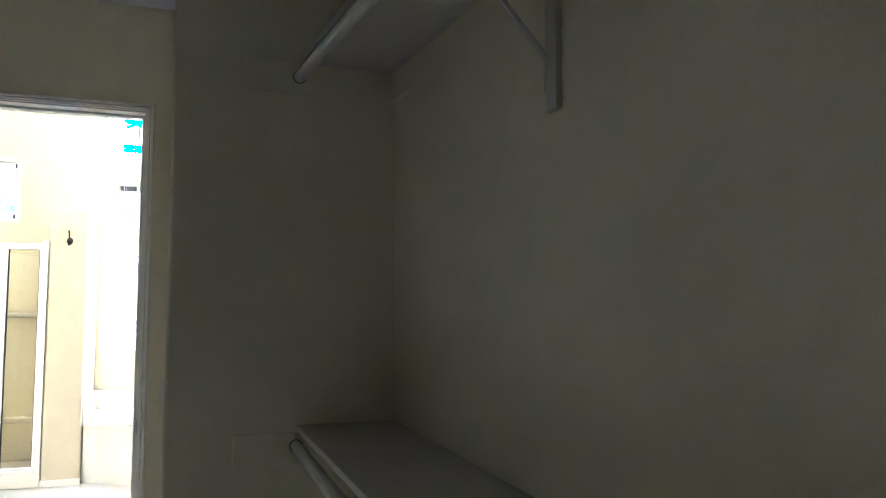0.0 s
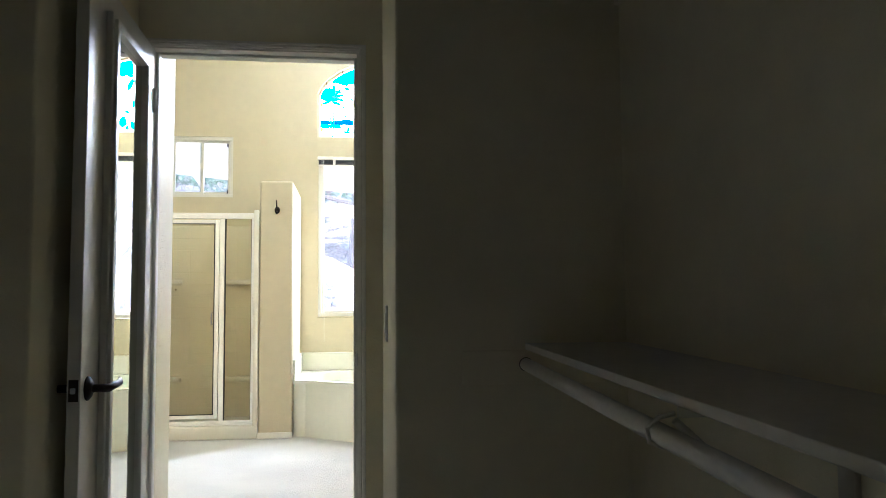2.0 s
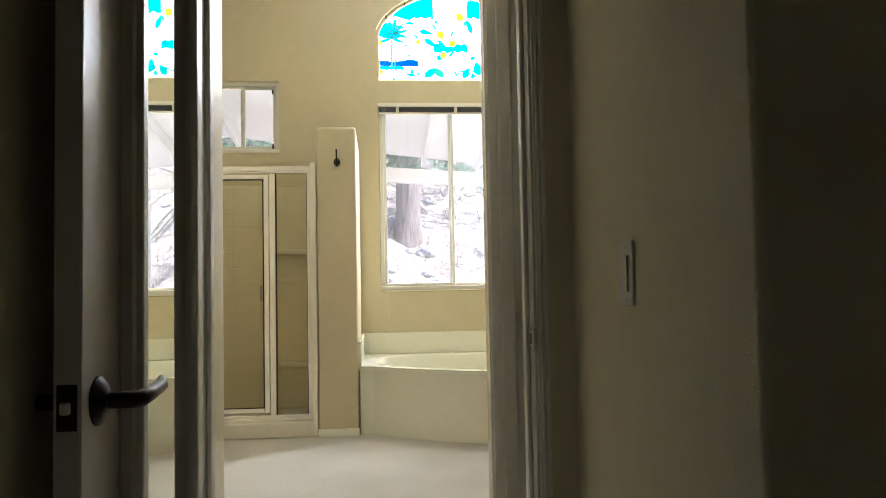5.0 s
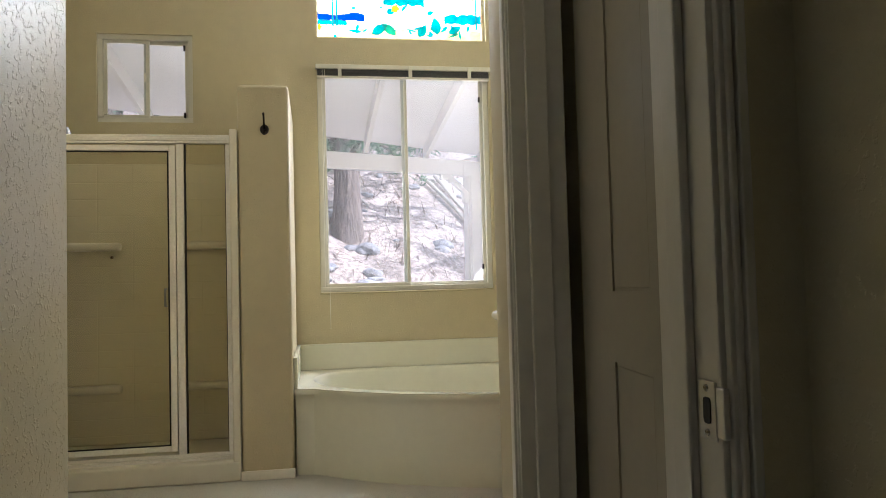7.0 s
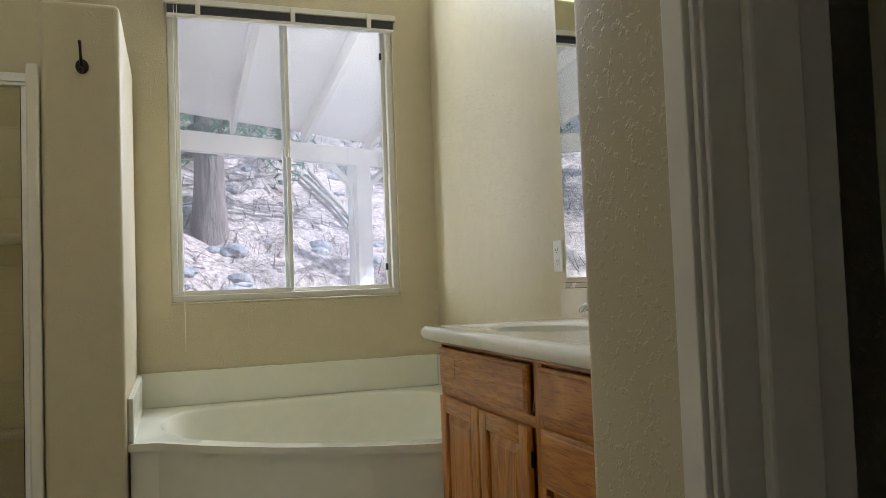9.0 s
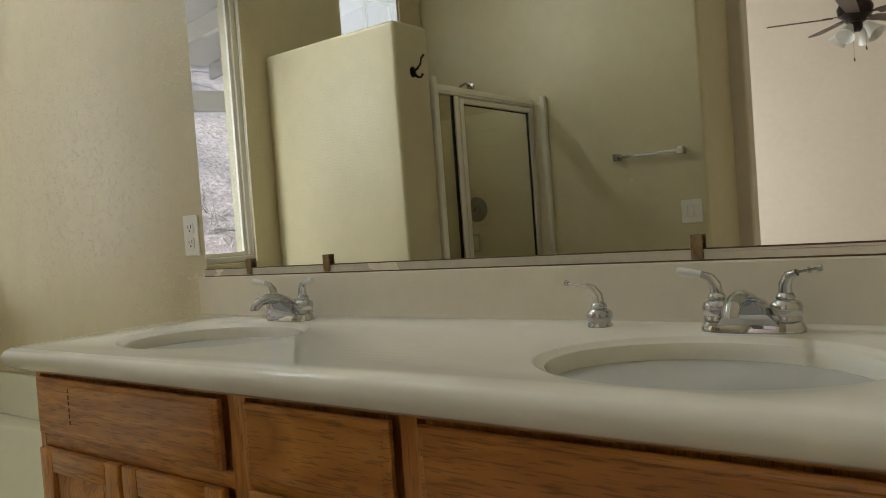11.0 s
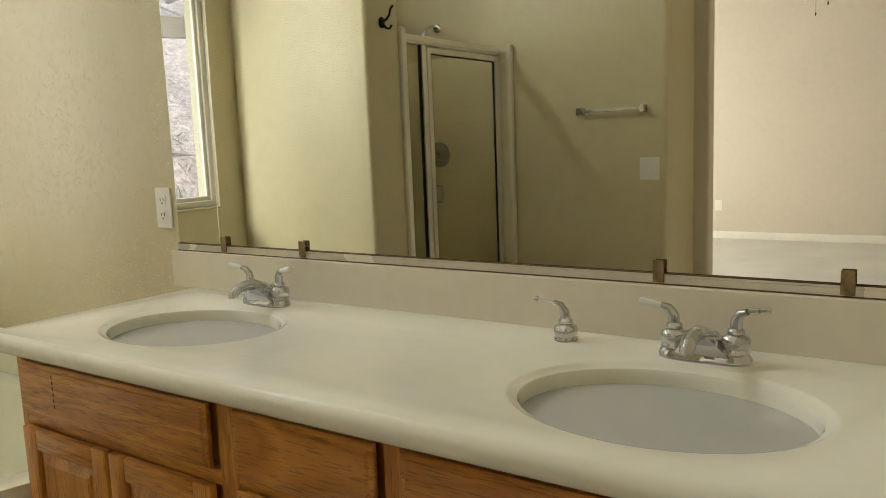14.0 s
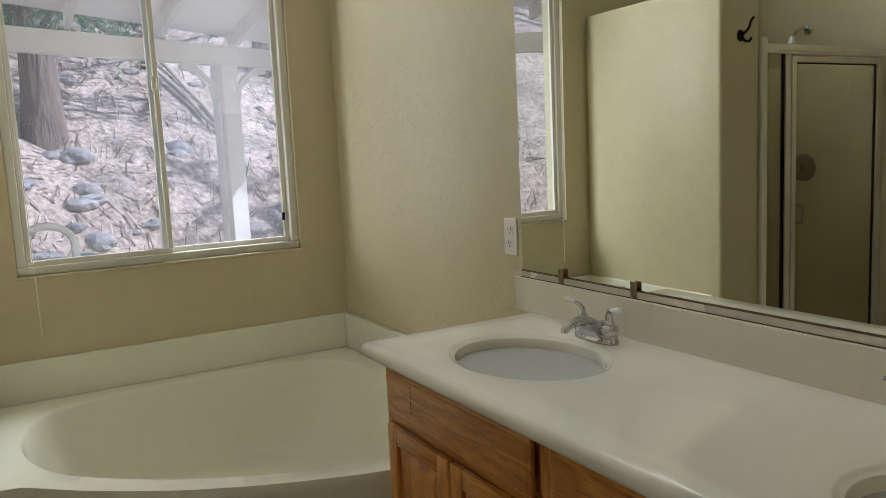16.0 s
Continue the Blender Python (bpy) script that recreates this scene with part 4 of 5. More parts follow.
part("peg", lathe(bmesh.new(), [(0.0, -0.03), (0.009, -0.028), (0.009, -0.018), (0.005, -0.012), (0.007, 0.0)], (-1.16, BACK - 0.029, 1.21), "y", 12), M_CLIP, shower, "small brass peg")

enclosure = thing("shower_door", "aluminium-framed shower door and side panel of tinted glass", "shower door")
XM0, XM1 = -0.684, -0.612
F0, F1 = SX0 + 0.044, SX1 - 0.044
for z0, z1, y0, y1 in ((1.788, 1.806, SY - 0.025, SY + 0.03), (1.806, 1.822, SY - 0.018, SY + 0.024), (1.775, 1.788, SY - 0.02, SY + 0.024)):
    part("header", boxes(((F0, y0, z0), (F1, y1, z1), 0.002)), M_ALU, enclosure)
for z0, z1, y0, y1 in ((0.106, 0.124, SY - 0.03, SY + 0.035), (0.124, 0.142, SY - 0.012, SY + 0.026)):
    part("sill_track", boxes(((F0, y0, z0), (F1, y1, z1), 0.002)), M_ALU, enclosure)
for x0, x1 in ((F0, F0 + 0.03), (F1 - 0.026, F1), (XM1 - 0.02, XM1 + 0.02)):
    part("post", boxes(((x0, SY - 0.014, 0.142), (x1, SY + 0.024, 1.775), 0.003)), M_ALU, enclosure)
dx0, dx1 = F0 + 0.036, XM1 - 0.022
leafp = part("door_leaf", boxes(((dx0, SY - 0.02, 0.16), (dx0 + 0.028, SY + 0.008, 1.765), 0.003), ((dx1 - 0.034, SY - 0.02, 0.16), (dx1, SY + 0.008, 1.765), 0.003),
                                ((dx0 + 0.028, SY - 0.02, 0.16), (dx1 - 0.034, SY + 0.008, 0.188), 0.003), ((dx0 + 0.028, SY - 0.02, 1.735), (dx1 - 0.034, SY + 0.008, 1.765), 0.003)), M_ALU, enclosure, "aluminium framed door leaf")
gp = part("pane", boxes(((dx0 + 0.026, SY - 0.008, 0.186), (dx1 - 0.032, SY - 0.003, 1.737))), M_SHGLASS, leafp, "tinted glass pane")
part("gasket", boxes(((dx1 - 0.043, SY - 0.011, 0.188), (dx1 - 0.034, SY - 0.001, 1.735)), ((dx0 + 0.028, SY - 0.011, 0.188), (dx0 + 0.036, SY - 0.001, 1.735)), ((dx0 + 0.036, SY - 0.011, 1.729), (dx1 - 0.043, SY - 0.001, 1.735)), ((dx0 + 0.036, SY - 0.011, 0.188), (dx1 - 0.043, SY - 0.001, 0.194))), M_BLACK, leafp, "black glazing gasket")
hz, hx = 0.96, dx1 - 0.052
part("pull_handle", tube(bmesh.new(), [(hx, SY - 0.003, hz + 0.045), (hx, SY - 0.045, hz + 0.045), (hx, SY - 0.05, hz), (hx, SY - 0.045, hz - 0.045), (hx, SY - 0.003, hz - 0.045)], 0.006, 10), M_VALVE, leafp, "dull chrome loop pull", smooth=60)
sp = part("pane", boxes(((XM1 + 0.02, SY + 0.002, 0.142), (F1 - 0.026, SY + 0.007, 1.775))), M_SHGLASS, enclosure, "tinted glass side panel")
part("gasket", boxes(((XM1 + 0.02, SY - 0.004, 0.142), (XM1 + 0.028, SY + 0.012, 1.775)), ((F1 - 0.03, SY - 0.004, 0.142), (F1 - 0.026, SY + 0.012, 1.775))), M_BLACK, enclosure, "black glazing gasket")
gp.visible_shadow = sp.visible_shadow = False

# coat hook on the partition
hook = thing("coat_hook", "black iron double coat hook screwed to the partition", "hook")
hx, hz = -0.167, 1.84
part("back_plate", lathe(bmesh.new(), [(0.0, -0.012), (0.014, -0.011), (0.023, -0.005), (0.024, 0.0)], (hx, PY, hz), "y", 24, (0.95, 1.15)), M_BRONZE, hook, smooth=40)
part("upper_prong", tube(bmesh.new(), [(hx, PY - 0.008, hz + 0.005), (hx, PY - 0.03, hz + 0.012), (hx, PY - 0.05, hz + 0.03), (hx, PY - 0.058, hz + 0.058), (hx, PY - 0.075, hz + 0.072)], [0.007, 0.006, 0.005, 0.005, 0.006], 10), M_BRONZE, hook, smooth=60)
part("lower_prong", tube(bmesh.new(), [(hx, PY - 0.008, hz - 0.008), (hx, PY - 0.03, hz - 0.03), (hx, PY - 0.05, hz - 0.034), (hx, PY - 0.062, hz - 0.018)], [0.007, 0.006, 0.005, 0.006], 10), M_BRONZE, hook, smooth=60)

# ---- corner tub ----
RIM = 0.455
FRONT_CURVE = [(-0.037, 8.765), (0.06, 8.745), (0.10, 8.712), (0.20, 8.622), (0.33, 8.522), (0.46, 8.436), (0.60, 8.362), (0.75, 8.296), (0.92, 8.235), (1.10, 8.190), (1.30, 8.172)]
outline = FRONT_CURVE + [(1.497, 8.170), (1.497, BACK - 0.003), (-0.037, BACK - 0.003)]


def rounded(points, times):
    for _ in range(times):
        points = [p for a, b in zip(points, points[1:] + points[:1]) for p in ((0.75 * a[0] + 0.25 * b[0], 0.75 * a[1] + 0.25 * b[1]), (0.25 * a[0] + 0.75 * b[0], 0.25 * a[1] + 0.75 * b[1]))]
    return points


BASIN = rounded([(0.055, 9.06), (0.14, 8.80), (0.30, 8.645), (0.52, 8.475), (0.80, 8.345), (1.14, 8.265), (1.40, 8.40), (1.43, 9.30), (1.30, 9.57), (0.72, 9.60), (0.20, 9.55), (0.07, 9.34)], 3)


def shrink(points, k, c=(0.75, 9.0)):
    return [(c[0] + (x - c[0]) * k, c[1] + (y - c[1]) * k) for x, y in points]


tub = thing("corner_tub", "cream acrylic corner bathtub with a bowed front", "bathtub")
bm = bmesh.new()
rim_out = [bm.verts.new((x, y, RIM)) for x, y in outline]
rings = [[bm.verts.new((x, y, z)) for x, y in shrink(BASIN, k)] for k, z in ((1.0, RIM), (0.99, RIM - 0.004), (0.98, RIM - 0.016), (0.95, RIM - 0.1), (0.88, 0.20), (0.83, 0.135), (0.78, 0.10), (0.68, 0.085))]
oe = [bm.edges.new((rim_out[i], rim_out[(i + 1) % len(rim_out)])) for i in range(len(rim_out))]
ie = [bm.edges.new((rings[0][i], rings[0][(i + 1) % len(rings[0])])) for i in range(len(rings[0]))]
bmesh.ops.triangle_fill(bm, edges=oe + ie, use_beauty=True, use_dissolve=False)
for a, b in zip(rings, rings[1:]):
    for i in range(len(a)):
        k = (i + 1) % len(a)
        bm.faces.new((a[i], a[k], b[k], b[i]))
bm.faces.new(rings[-1])
low = [bm.verts.new((v.co.x, v.co.y, RIM - 0.028)) for v in rim_out]
for i in range(len(rim_out)):
    k = (i + 1) % len(rim_out)
    bm.faces.new((rim_out[i], low[i], low[k], rim_out[k]))
part("shell", bm, M_TUB, tub, smooth=35)
for x, y, z in ((0.262, 9.02, 0.28), (0.275, 8.985, 0.24)):
    part("scuff_mark", lathe(bmesh.new(), [(0.0, 0.0025), (0.006, 0.002), (0.009, 0.0)], (x, y, z), "x", 9, (0.7, 1.3)), M_DARKBROWN, tub, "small dark chip in the acrylic")
apron = [(x + 0.006, y + 0.022) for x, y in FRONT_CURVE]
bm = bmesh.new()
for n_, (a, b) in enumerate(((0, 2), (2, len(apron) - 1))):
    seg = apron[a:b + 1]
    va = [(bm.verts.new((x, y, 0.0)), bm.verts.new((x, y, RIM - 0.028))) for x, y in seg]
    for p, q in zip(va, va[1:]):
        bm.faces.new((p[0], q[0], q[1], p[1]))
bmesh.ops.remove_doubles(bm, verts=bm.verts, dist=1e-4)
bmesh.ops.solidify(bm, geom=bm.faces[:], thickness=0.012)
part("apron", bm, M_TUB, tub, "bowed cream front apron", smooth=25)
SZ = 0.622
surround = thing("tub_surround", "cream cultured-marble splash round the bathtub", "backsplash")
part("back_splash", boxes(((-0.036, BACK - 0.028, RIM), (W - 0.028, BACK - 0.001, SZ), 0.005)), M_TUB, surround)
part("side_splash", boxes(((W - 0.028, 8.2, RIM), (W - 0.001, BACK - 0.001, SZ), 0.005)), M_TUB, surround)
part("side_splash", boxes(((-0.038, 8.775, RIM), (-0.016, BACK - 0.028, SZ), 0.005)), M_TUB, surround)
# ---- vanity ----
V0, V1, VX, TOP = 6.357, 8.150, 0.975, 0.863        # ends, face-frame plane, counter height
cab = thing("vanity_cabinet", "honey oak double vanity cabinet with raised-panel doors", "cabinet")
part("body", boxes(((VX + 0.02, V0, 0.10), (W - 0.002, V1, 0.813), 0.002)), M_OAKX, cab)
part("toe_kick", boxes(((VX + 0.07, V0, 0.0), (W - 0.01, V1 - 0.01, 0.10))), M_OAKX, cab)
for y0, y1 in ((8.128, V1), (7.402, 7.448), (7.028, 7.060), (V0, V0 + 0.03)):
    part("stile", boxes(((VX, y0, 0.10), (VX + 0.02, y1, 0.813), 0.001)), M_OAKV, cab)
for y0, y1 in ((7.448, 8.128), (7.060, 7.402), (V0 + 0.03, 7.028)):
    for z0, z1 in ((0.797, 0.813), (0.634, 0.664), (0.10, 0.14)):
        part("rail", boxes(((VX + 0.001, y0, z0), (VX + 0.02, y1, z1), 0.001)), M_OAKH, cab)


def drawer(y0, y1, z0, z1, label):
    """A lipped oak drawer front, its edges rounded over."""
    bm = bmesh.new()
    rr = [[bm.verts.new((VX - x, p, q)) for p, q in ((y0 + e, z0 + e), (y1 - e, z0 + e), (y1 - e, z1 - e), (y0 + e, z1 - e))]
          for x, e in ((0.0005, 0.003), (0.006, 0.0), (0.0125, 0.0), (0.0145, 0.0025), (0.0155, 0.009), (0.018, 0.0115), (0.019, 0.014))]
    for r0, r1 in zip(rr, rr[1:]):
        for i in range(4):
            bm.faces.new((r0[i], r0[(i + 1) % 4], r1[(i + 1) % 4], r1[i]))
    bm.faces.new(rr[-1])
    bm.faces.new(rr[0][::-1])
    bmesh.ops.recalc_face_normals(bm, faces=bm.faces)
    part("drawer_front", bm, M_OAKH, cab, label)


def raised_door(y0, y1, z0, z1):
    """A frame-and-panel door with a bevelled raised centre."""
    d = part("door", boxes(((VX - 0.019, y0, z0), (VX - 0.0005, y0 + 0.052, z1), 0.004, 2), ((VX - 0.019, y1 - 0.052, z0), (VX - 0.0005, y1, z1), 0.004, 2)), M_OAKV, cab, "raised-panel oak door", smooth=30)
    for za in (z0, z1 - 0.052):
        part("door_rail", boxes(((VX - 0.0188, y0 + 0.052, za), (VX - 0.0005, y1 - 0.052, za + 0.052), 0.004, 2)), M_OAKH, d, smooth=30)
    bm = bmesh.new()
    a0, a1, b0, b1 = y0 + 0.05, y1 - 0.05, z0 + 0.05, z1 - 0.05
    rings_ = [[bm.verts.new((x, p, q)) for p, q in ((a0 + e, b0 + e), (a1 - e, b0 + e), (a1 - e, b1 - e), (a0 + e, b1 - e))] for x, e in ((VX - 0.007, 0.0), (VX - 0.008, 0.006), (VX - 0.016, 0.030), (VX - 0.016, 0.033))]
    for r0, r1 in zip(rings_, rings_[1:]):
        for i in range(4):
            bm.faces.new((r0[i], r0[(i + 1) % 4], r1[(i + 1) % 4], r1[i]))
    bm.faces.new(rings_[-1])
    part("raised_panel", bm, M_OAKV, d)
    for z in (z0 + 0.08, z1 - 0.08):
        part("hinge", boxes(((VX - 0.010, y0 - 0.006 if y0 < 7.6 else y1, z - 0.02), (VX - 0.0005, y0 if y0 < 7.6 else y1 + 0.006, z + 0.02), 0.001)), M_BRONZE, d, "small dark hinge")


drawer(7.462, 8.122, 0.668, 0.793, "oak false drawer front with a dark nail line")
raised_door(7.796, 8.122, 0.125, 0.636)
raised_door(7.462, 7.784, 0.125, 0.636)
for z0, z1 in ((0.668, 0.793), (0.505, 0.645), (0.325, 0.485), (0.125, 0.305)):
    drawer(7.070, 7.392, z0, z1, "oak drawer front")
drawer(6.405, 7.018, 0.668, 0.793, "wide oak false drawer front")
raised_door(6.716, 7.018, 0.125, 0.636)
raised_door(6.405, 6.706, 0.125, 0.636)
for i in range(6):
    part("nail_mark", boxes(((VX - 0.0195, 7.968 + 0.001 * (i % 2), 0.700 + i * 0.0135), (VX - 0.0188, 7.972, 0.709 + i * 0.0135))), M_BRONZE, cab)

# worktop with two oval openings
CX0, CX1 = 0.911, W - 0.001
BOWLS = ((1.185, 7.768), (1.165, 6.692))
BA, BB = 0.165, 0.215
top = thing("countertop", "ivory cultured-marble vanity top with a rounded nose", "countertop")
bm = bmesh.new()
NOSE = [(0.0, 0.0), (-0.004, -0.002), (-0.012, -0.008), (-0.017, -0.018), (-0.016, -0.03), (-0.008, -0.042), (0.006, -0.05)]
x_in, y_in = CX0 + 0.017, 8.167 - 0.017
edge_in = [bm.verts.new((x_in, V0, TOP)), bm.verts.new((x_in, y_in, TOP)), bm.verts.new((CX1, y_in, TOP)), bm.verts.new((CX1, V0, TOP))]
NB = 40
ovals = []
for cx, cy in BOWLS:
    ring = [bm.verts.new((cx + (BA + 0.022) * math.cos(2 * math.pi * k / NB), cy + (BB + 0.022) * math.sin(2 * math.pi * k / NB), TOP)) for k in range(NB)]
    ovals.append(ring)
es = [bm.edges.new((edge_in[i], edge_in[(i + 1) % 4])) for i in range(4)]
for ring in ovals:
    es += [bm.edges.new((ring[k], ring[(k + 1) % NB])) for k in range(NB)]
bmesh.ops.triangle_fill(bm, edges=es, use_beauty=True, use_dissolve=False)
for (cx, cy), ring in zip(BOWLS, ovals):
    prev = ring
    for e, z in ((0.017, TOP - 0.0015), (0.013, TOP - 0.005), (0.008, TOP - 0.0065), (0.003, TOP - 0.009), (0.0, TOP - 0.016), (0.0, TOP - 0.034)):
        nxt = [bm.verts.new((cx + (BA + e) * math.cos(2 * math.pi * k / NB), cy + (BB + e) * math.sin(2 * math.pi * k / NB), z)) for k in range(NB)]
        for k in range(NB):
            bm.faces.new((prev[k], prev[(k + 1) % NB], nxt[(k + 1) % NB], nxt[k]))
        prev = nxt
prev = edge_in[:3]
for o, dz in NOSE[1:]:
    nxt = [bm.verts.new((x_in + o, V0, TOP + dz)), bm.verts.new((x_in + o, y_in - o, TOP + dz)), bm.verts.new((CX1, y_in - o, TOP + dz))]
    for k in range(2):
        bm.faces.new((prev[k], prev[k + 1], nxt[k + 1], nxt[k]))
    prev = nxt
inner_low = [bm.verts.new((VX + 0.03, V0, TOP - 0.05)), bm.verts.new((VX + 0.03, V1 - 0.03, TOP - 0.05)), bm.verts.new((CX1, V1 - 0.03, TOP - 0.05))]
for k in range(2):
    bm.faces.new((prev[k], prev[k + 1], inner_low[k + 1], inner_low[k]))
part("slab", bm, M_TOP, top, smooth=40)
part("backsplash", boxes(((W - 0.021, V0, TOP - 0.002), (W - 0.001, 8.235, 0.968), 0.003)), M_SPLASH, top, "almond backsplash")

for cx, cy in BOWLS:
    bowl = thing("sink_bowl", "white oval undermount sink bowl", "sink")
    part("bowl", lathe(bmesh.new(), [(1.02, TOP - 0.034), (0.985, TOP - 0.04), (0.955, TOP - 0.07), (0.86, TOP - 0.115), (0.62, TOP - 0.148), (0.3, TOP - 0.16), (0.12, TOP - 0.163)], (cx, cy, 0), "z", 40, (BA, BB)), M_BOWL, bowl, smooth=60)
    part("rim_gap", lathe(bmesh.new(), [(1.03, TOP - 0.0345), (1.03, TOP - 0.038), (0.992, TOP - 0.038), (0.992, TOP - 0.0345)], (cx, cy, 0), "z", 40, (BA, BB)), M_BLACK, bowl)
    part("drain", lathe(bmesh.new(), [(0.0, TOP - 0.158), (0.016, TOP - 0.158), (0.022, TOP - 0.161), (0.022, TOP - 0.164)], (cx, cy, 0), "z", 20), M_CHROME, bowl, "chrome drain")


def handle(parent, y, lever, porcelain):
    """A bell-shaped tap body with a bent neck and lever; lever points along +y or -y."""
    body = part("tap_body", lathe(bmesh.new(), [(0.0, 0.0), (0.0225, 0.0), (0.0225, 0.004), (0.0205, 0.008), (0.0225, 0.012), (0.0235, 0.02), (0.0215, 0.027), (0.013, 0.032), (0.0145, 0.035), (0.0135, 0.039), (0.009, 0.044), (0.0, 0.046)], (0, y, 0.018 if porcelain is not None else 0.0), "z", 24), M_CHROME, parent, smooth=45)
    z = 0.06 if porcelain is not None else 0.042
    neck = part("lever_neck", tube(bmesh.new(), [(0, y, z - 0.004), (-0.002, y + lever * 0.001, z + 0.014), (-0.006, y + lever * 0.008, z + 0.026), (-0.01, y + lever * 0.02, z + 0.031)], [0.0105, 0.0095, 0.0075, 0.0055], 14), M_CHROME, parent, smooth=60)
    if porcelain:
        part("lever_grip", tube(bmesh.new(), [(-0.01, y + lever * 0.02, z + 0.031), (-0.013, y + lever * 0.035, z + 0.034), (-0.016, y + lever * 0.052, z + 0.037), (-0.017, y + lever * 0.056, z + 0.0375)], [0.0055, 0.0065, 0.0075, 0.006], 14), M_PORC, neck, "white porcelain lever grip", smooth=50)
    else:
        part("bare_stem", tube(bmesh.new(), [(-0.01, y + lever * 0.02, z + 0.031), (-0.016, y + lever * 0.052, z + 0.037)], 0.0022, 8), M_CHROME, neck, "bare threaded lever stem")
        part("stem_tip", tube(bmesh.new(), [(-0.016, y + lever * 0.050, z + 0.0365), (-0.0165, y + lever * 0.056, z + 0.0375)], 0.005, 10), M_CHROME, neck)
        if porcelain is not None:
            part("stem_ring", tube(bmesh.new(), [(-0.0135, y + lever * 0.037, z + 0.0343), (-0.0139, y + lever * 0.039, z + 0.0346)], 0.005, 10), M_CHROME, neck)


def faucet(x, y, label, grips):
    f = thing("faucet", label, "faucet", (x, y, TOP), "bathroom faucets")
    base = rounded([(-0.027, -0.078), (0.027, -0.078), (0.027, 0.078), (-0.027, 0.078)], 3)
    bm = bmesh.new()
    rr = [[bm.verts.new((px * k, py * (1 - (1 - k) * 0.35), z)) for px, py in base] for k, z in ((1.0, 0.0), (1.0, 0.006), (0.93, 0.012), (0.75, 0.02))]
    for a, b in zip(rr, rr[1:]):
        for i in range(len(a)):
            bm.faces.new((a[i], a[(i + 1) % len(a)], b[(i + 1) % len(a)], b[i]))
    bm.faces.new(rr[-1])
    bm.faces.new(rr[0][::-1])
    part("base", bm, M_CHROME, f, smooth=50)
    bm = bmesh.new()
    rings = []
    for px, pz, hw, hh, tilt in ((0.024, 0.010, 0.034, 0.012, 80), (0.016, 0.030, 0.029, 0.014, 60), (-0.008, 0.046, 0.0225, 0.0145, 35), (-0.036, 0.056, 0.0175, 0.0135, 18), (-0.066, 0.059, 0.0145, 0.012, 0), (-0.090, 0.054, 0.0135, 0.0115, -35), (-0.103, 0.043, 0.0125, 0.0115, -70), (-0.105, 0.036, 0.0115, 0.0105, -90)):
        nx_, nz_ = math.sin(radians(tilt)), math.cos(radians(tilt))
        ring = []
        for k in range(20):
            a = 2 * math.pi * k / 20
            up = math.sin(a) * (1.0 if math.sin(a) < 0 else 1.0 - 0.35 * abs(math.cos(a)))
            ring.append(bm.verts.new((px + nx_ * hh * up, hw * math.cos(a), pz + nz_ * hh * up)))
        rings.append(ring)
    for a, b in zip(rings, rings[1:]):
        for k in range(20):
            bm.faces.new((a[k], a[(k + 1) % 20], b[(k + 1) % 20], b[k]))
    bm.faces.new(rings[0][::-1])
    bm.faces.new(rings[-1])
    bmesh.ops.recalc_face_normals(bm, faces=bm.faces)
    part("spout", bm, M_CHROME, f, smooth=60)
    bm = bmesh.new()
    lo_ = [bm.verts.new(p) for p in ((-0.024, -0.047, 0.012), (0.022, -0.047, 0.012), (0.022, 0.047, 0.012), (-0.024, 0.047, 0.012))]
    hi_ = [bm.verts.new(p) for p in ((-0.047, -0.013, 0.054), (0.012, -0.018, 0.050), (0.012, 0.018, 0.050), (-0.047, 0.013, 0.054))]
    bm.faces.new(lo_[::-1])
    bm.faces.new(hi_)
    for k in range(4):
        bm.faces.new((lo_[k], lo_[(k + 1) % 4], hi_[(k + 1) % 4], hi_[k]))
    bmesh.ops.bevel(bm, geom=bm.edges[:], offset=0.003, segments=2, affect="EDGES", profile=0.6)
    part("spout_skirt", bm, M_CHROME, f, smooth=35)
    part("pop_up_knob", lathe(bmesh.new(), [(0.0, 0.05), (0.006, 0.049), (0.0085, 0.044), (0.006, 0.038), (0.003, 0.034), (0.003, 0.01)], (0.02, 0.0, 0), "z", 14), M_CHROME, f, smooth=50)
    handle(f, 0.051, 1, grips[0])
    handle(f, -0.051, -1, grips[1])
    return f


faucet(1.405, 7.768, "chrome centerset faucet with white porcelain lever grips", (True, True))
faucet(1.392, 6.690, "chrome centerset faucet with one lever stem bare", (True, False))
loose = thing("tap_handle", "loose chrome tap handle standing on the vanity top", "tap handle", (1.411, 6.955, TOP))
handle(loose, 0.0, 1, None)

# mirror, clips and outlet
mir = thing("vanity_mirror", "large frameless wall mirror above the vanity", "mirror")
part("glass", boxes(((W - 0.007, V0 + 0.004, 0.984), (W - 0.0015, 8.208, 2.12), 0.0008)), M_MIRROR, mir)
part("channel", boxes(((W - 0.013, V0 + 0.004, 0.969), (W - 0.0015, 8.208, 0.9835), 0.001), ((W - 0.0135, V0 + 0.004, 0.9835), (W - 0.0085, 8.208, 0.988), 0.001)), M_CHANNEL, mir, "metal channel coloured pale like its reflection of the backsplash")
part("edge_seam", boxes(((W - 0.0132, V0 + 0.004, 0.988), (W - 0.0085, 8.208, 0.9902))), M_DARKBROWN, mir, "thin dark line along the channel")
part("edge_seam", boxes(((W - 0.0145, V0 + 0.004, 0.9683), (W - 0.0128, 8.208, 0.9708))), M_DARKBROWN, mir, "thin dark line along the channel")
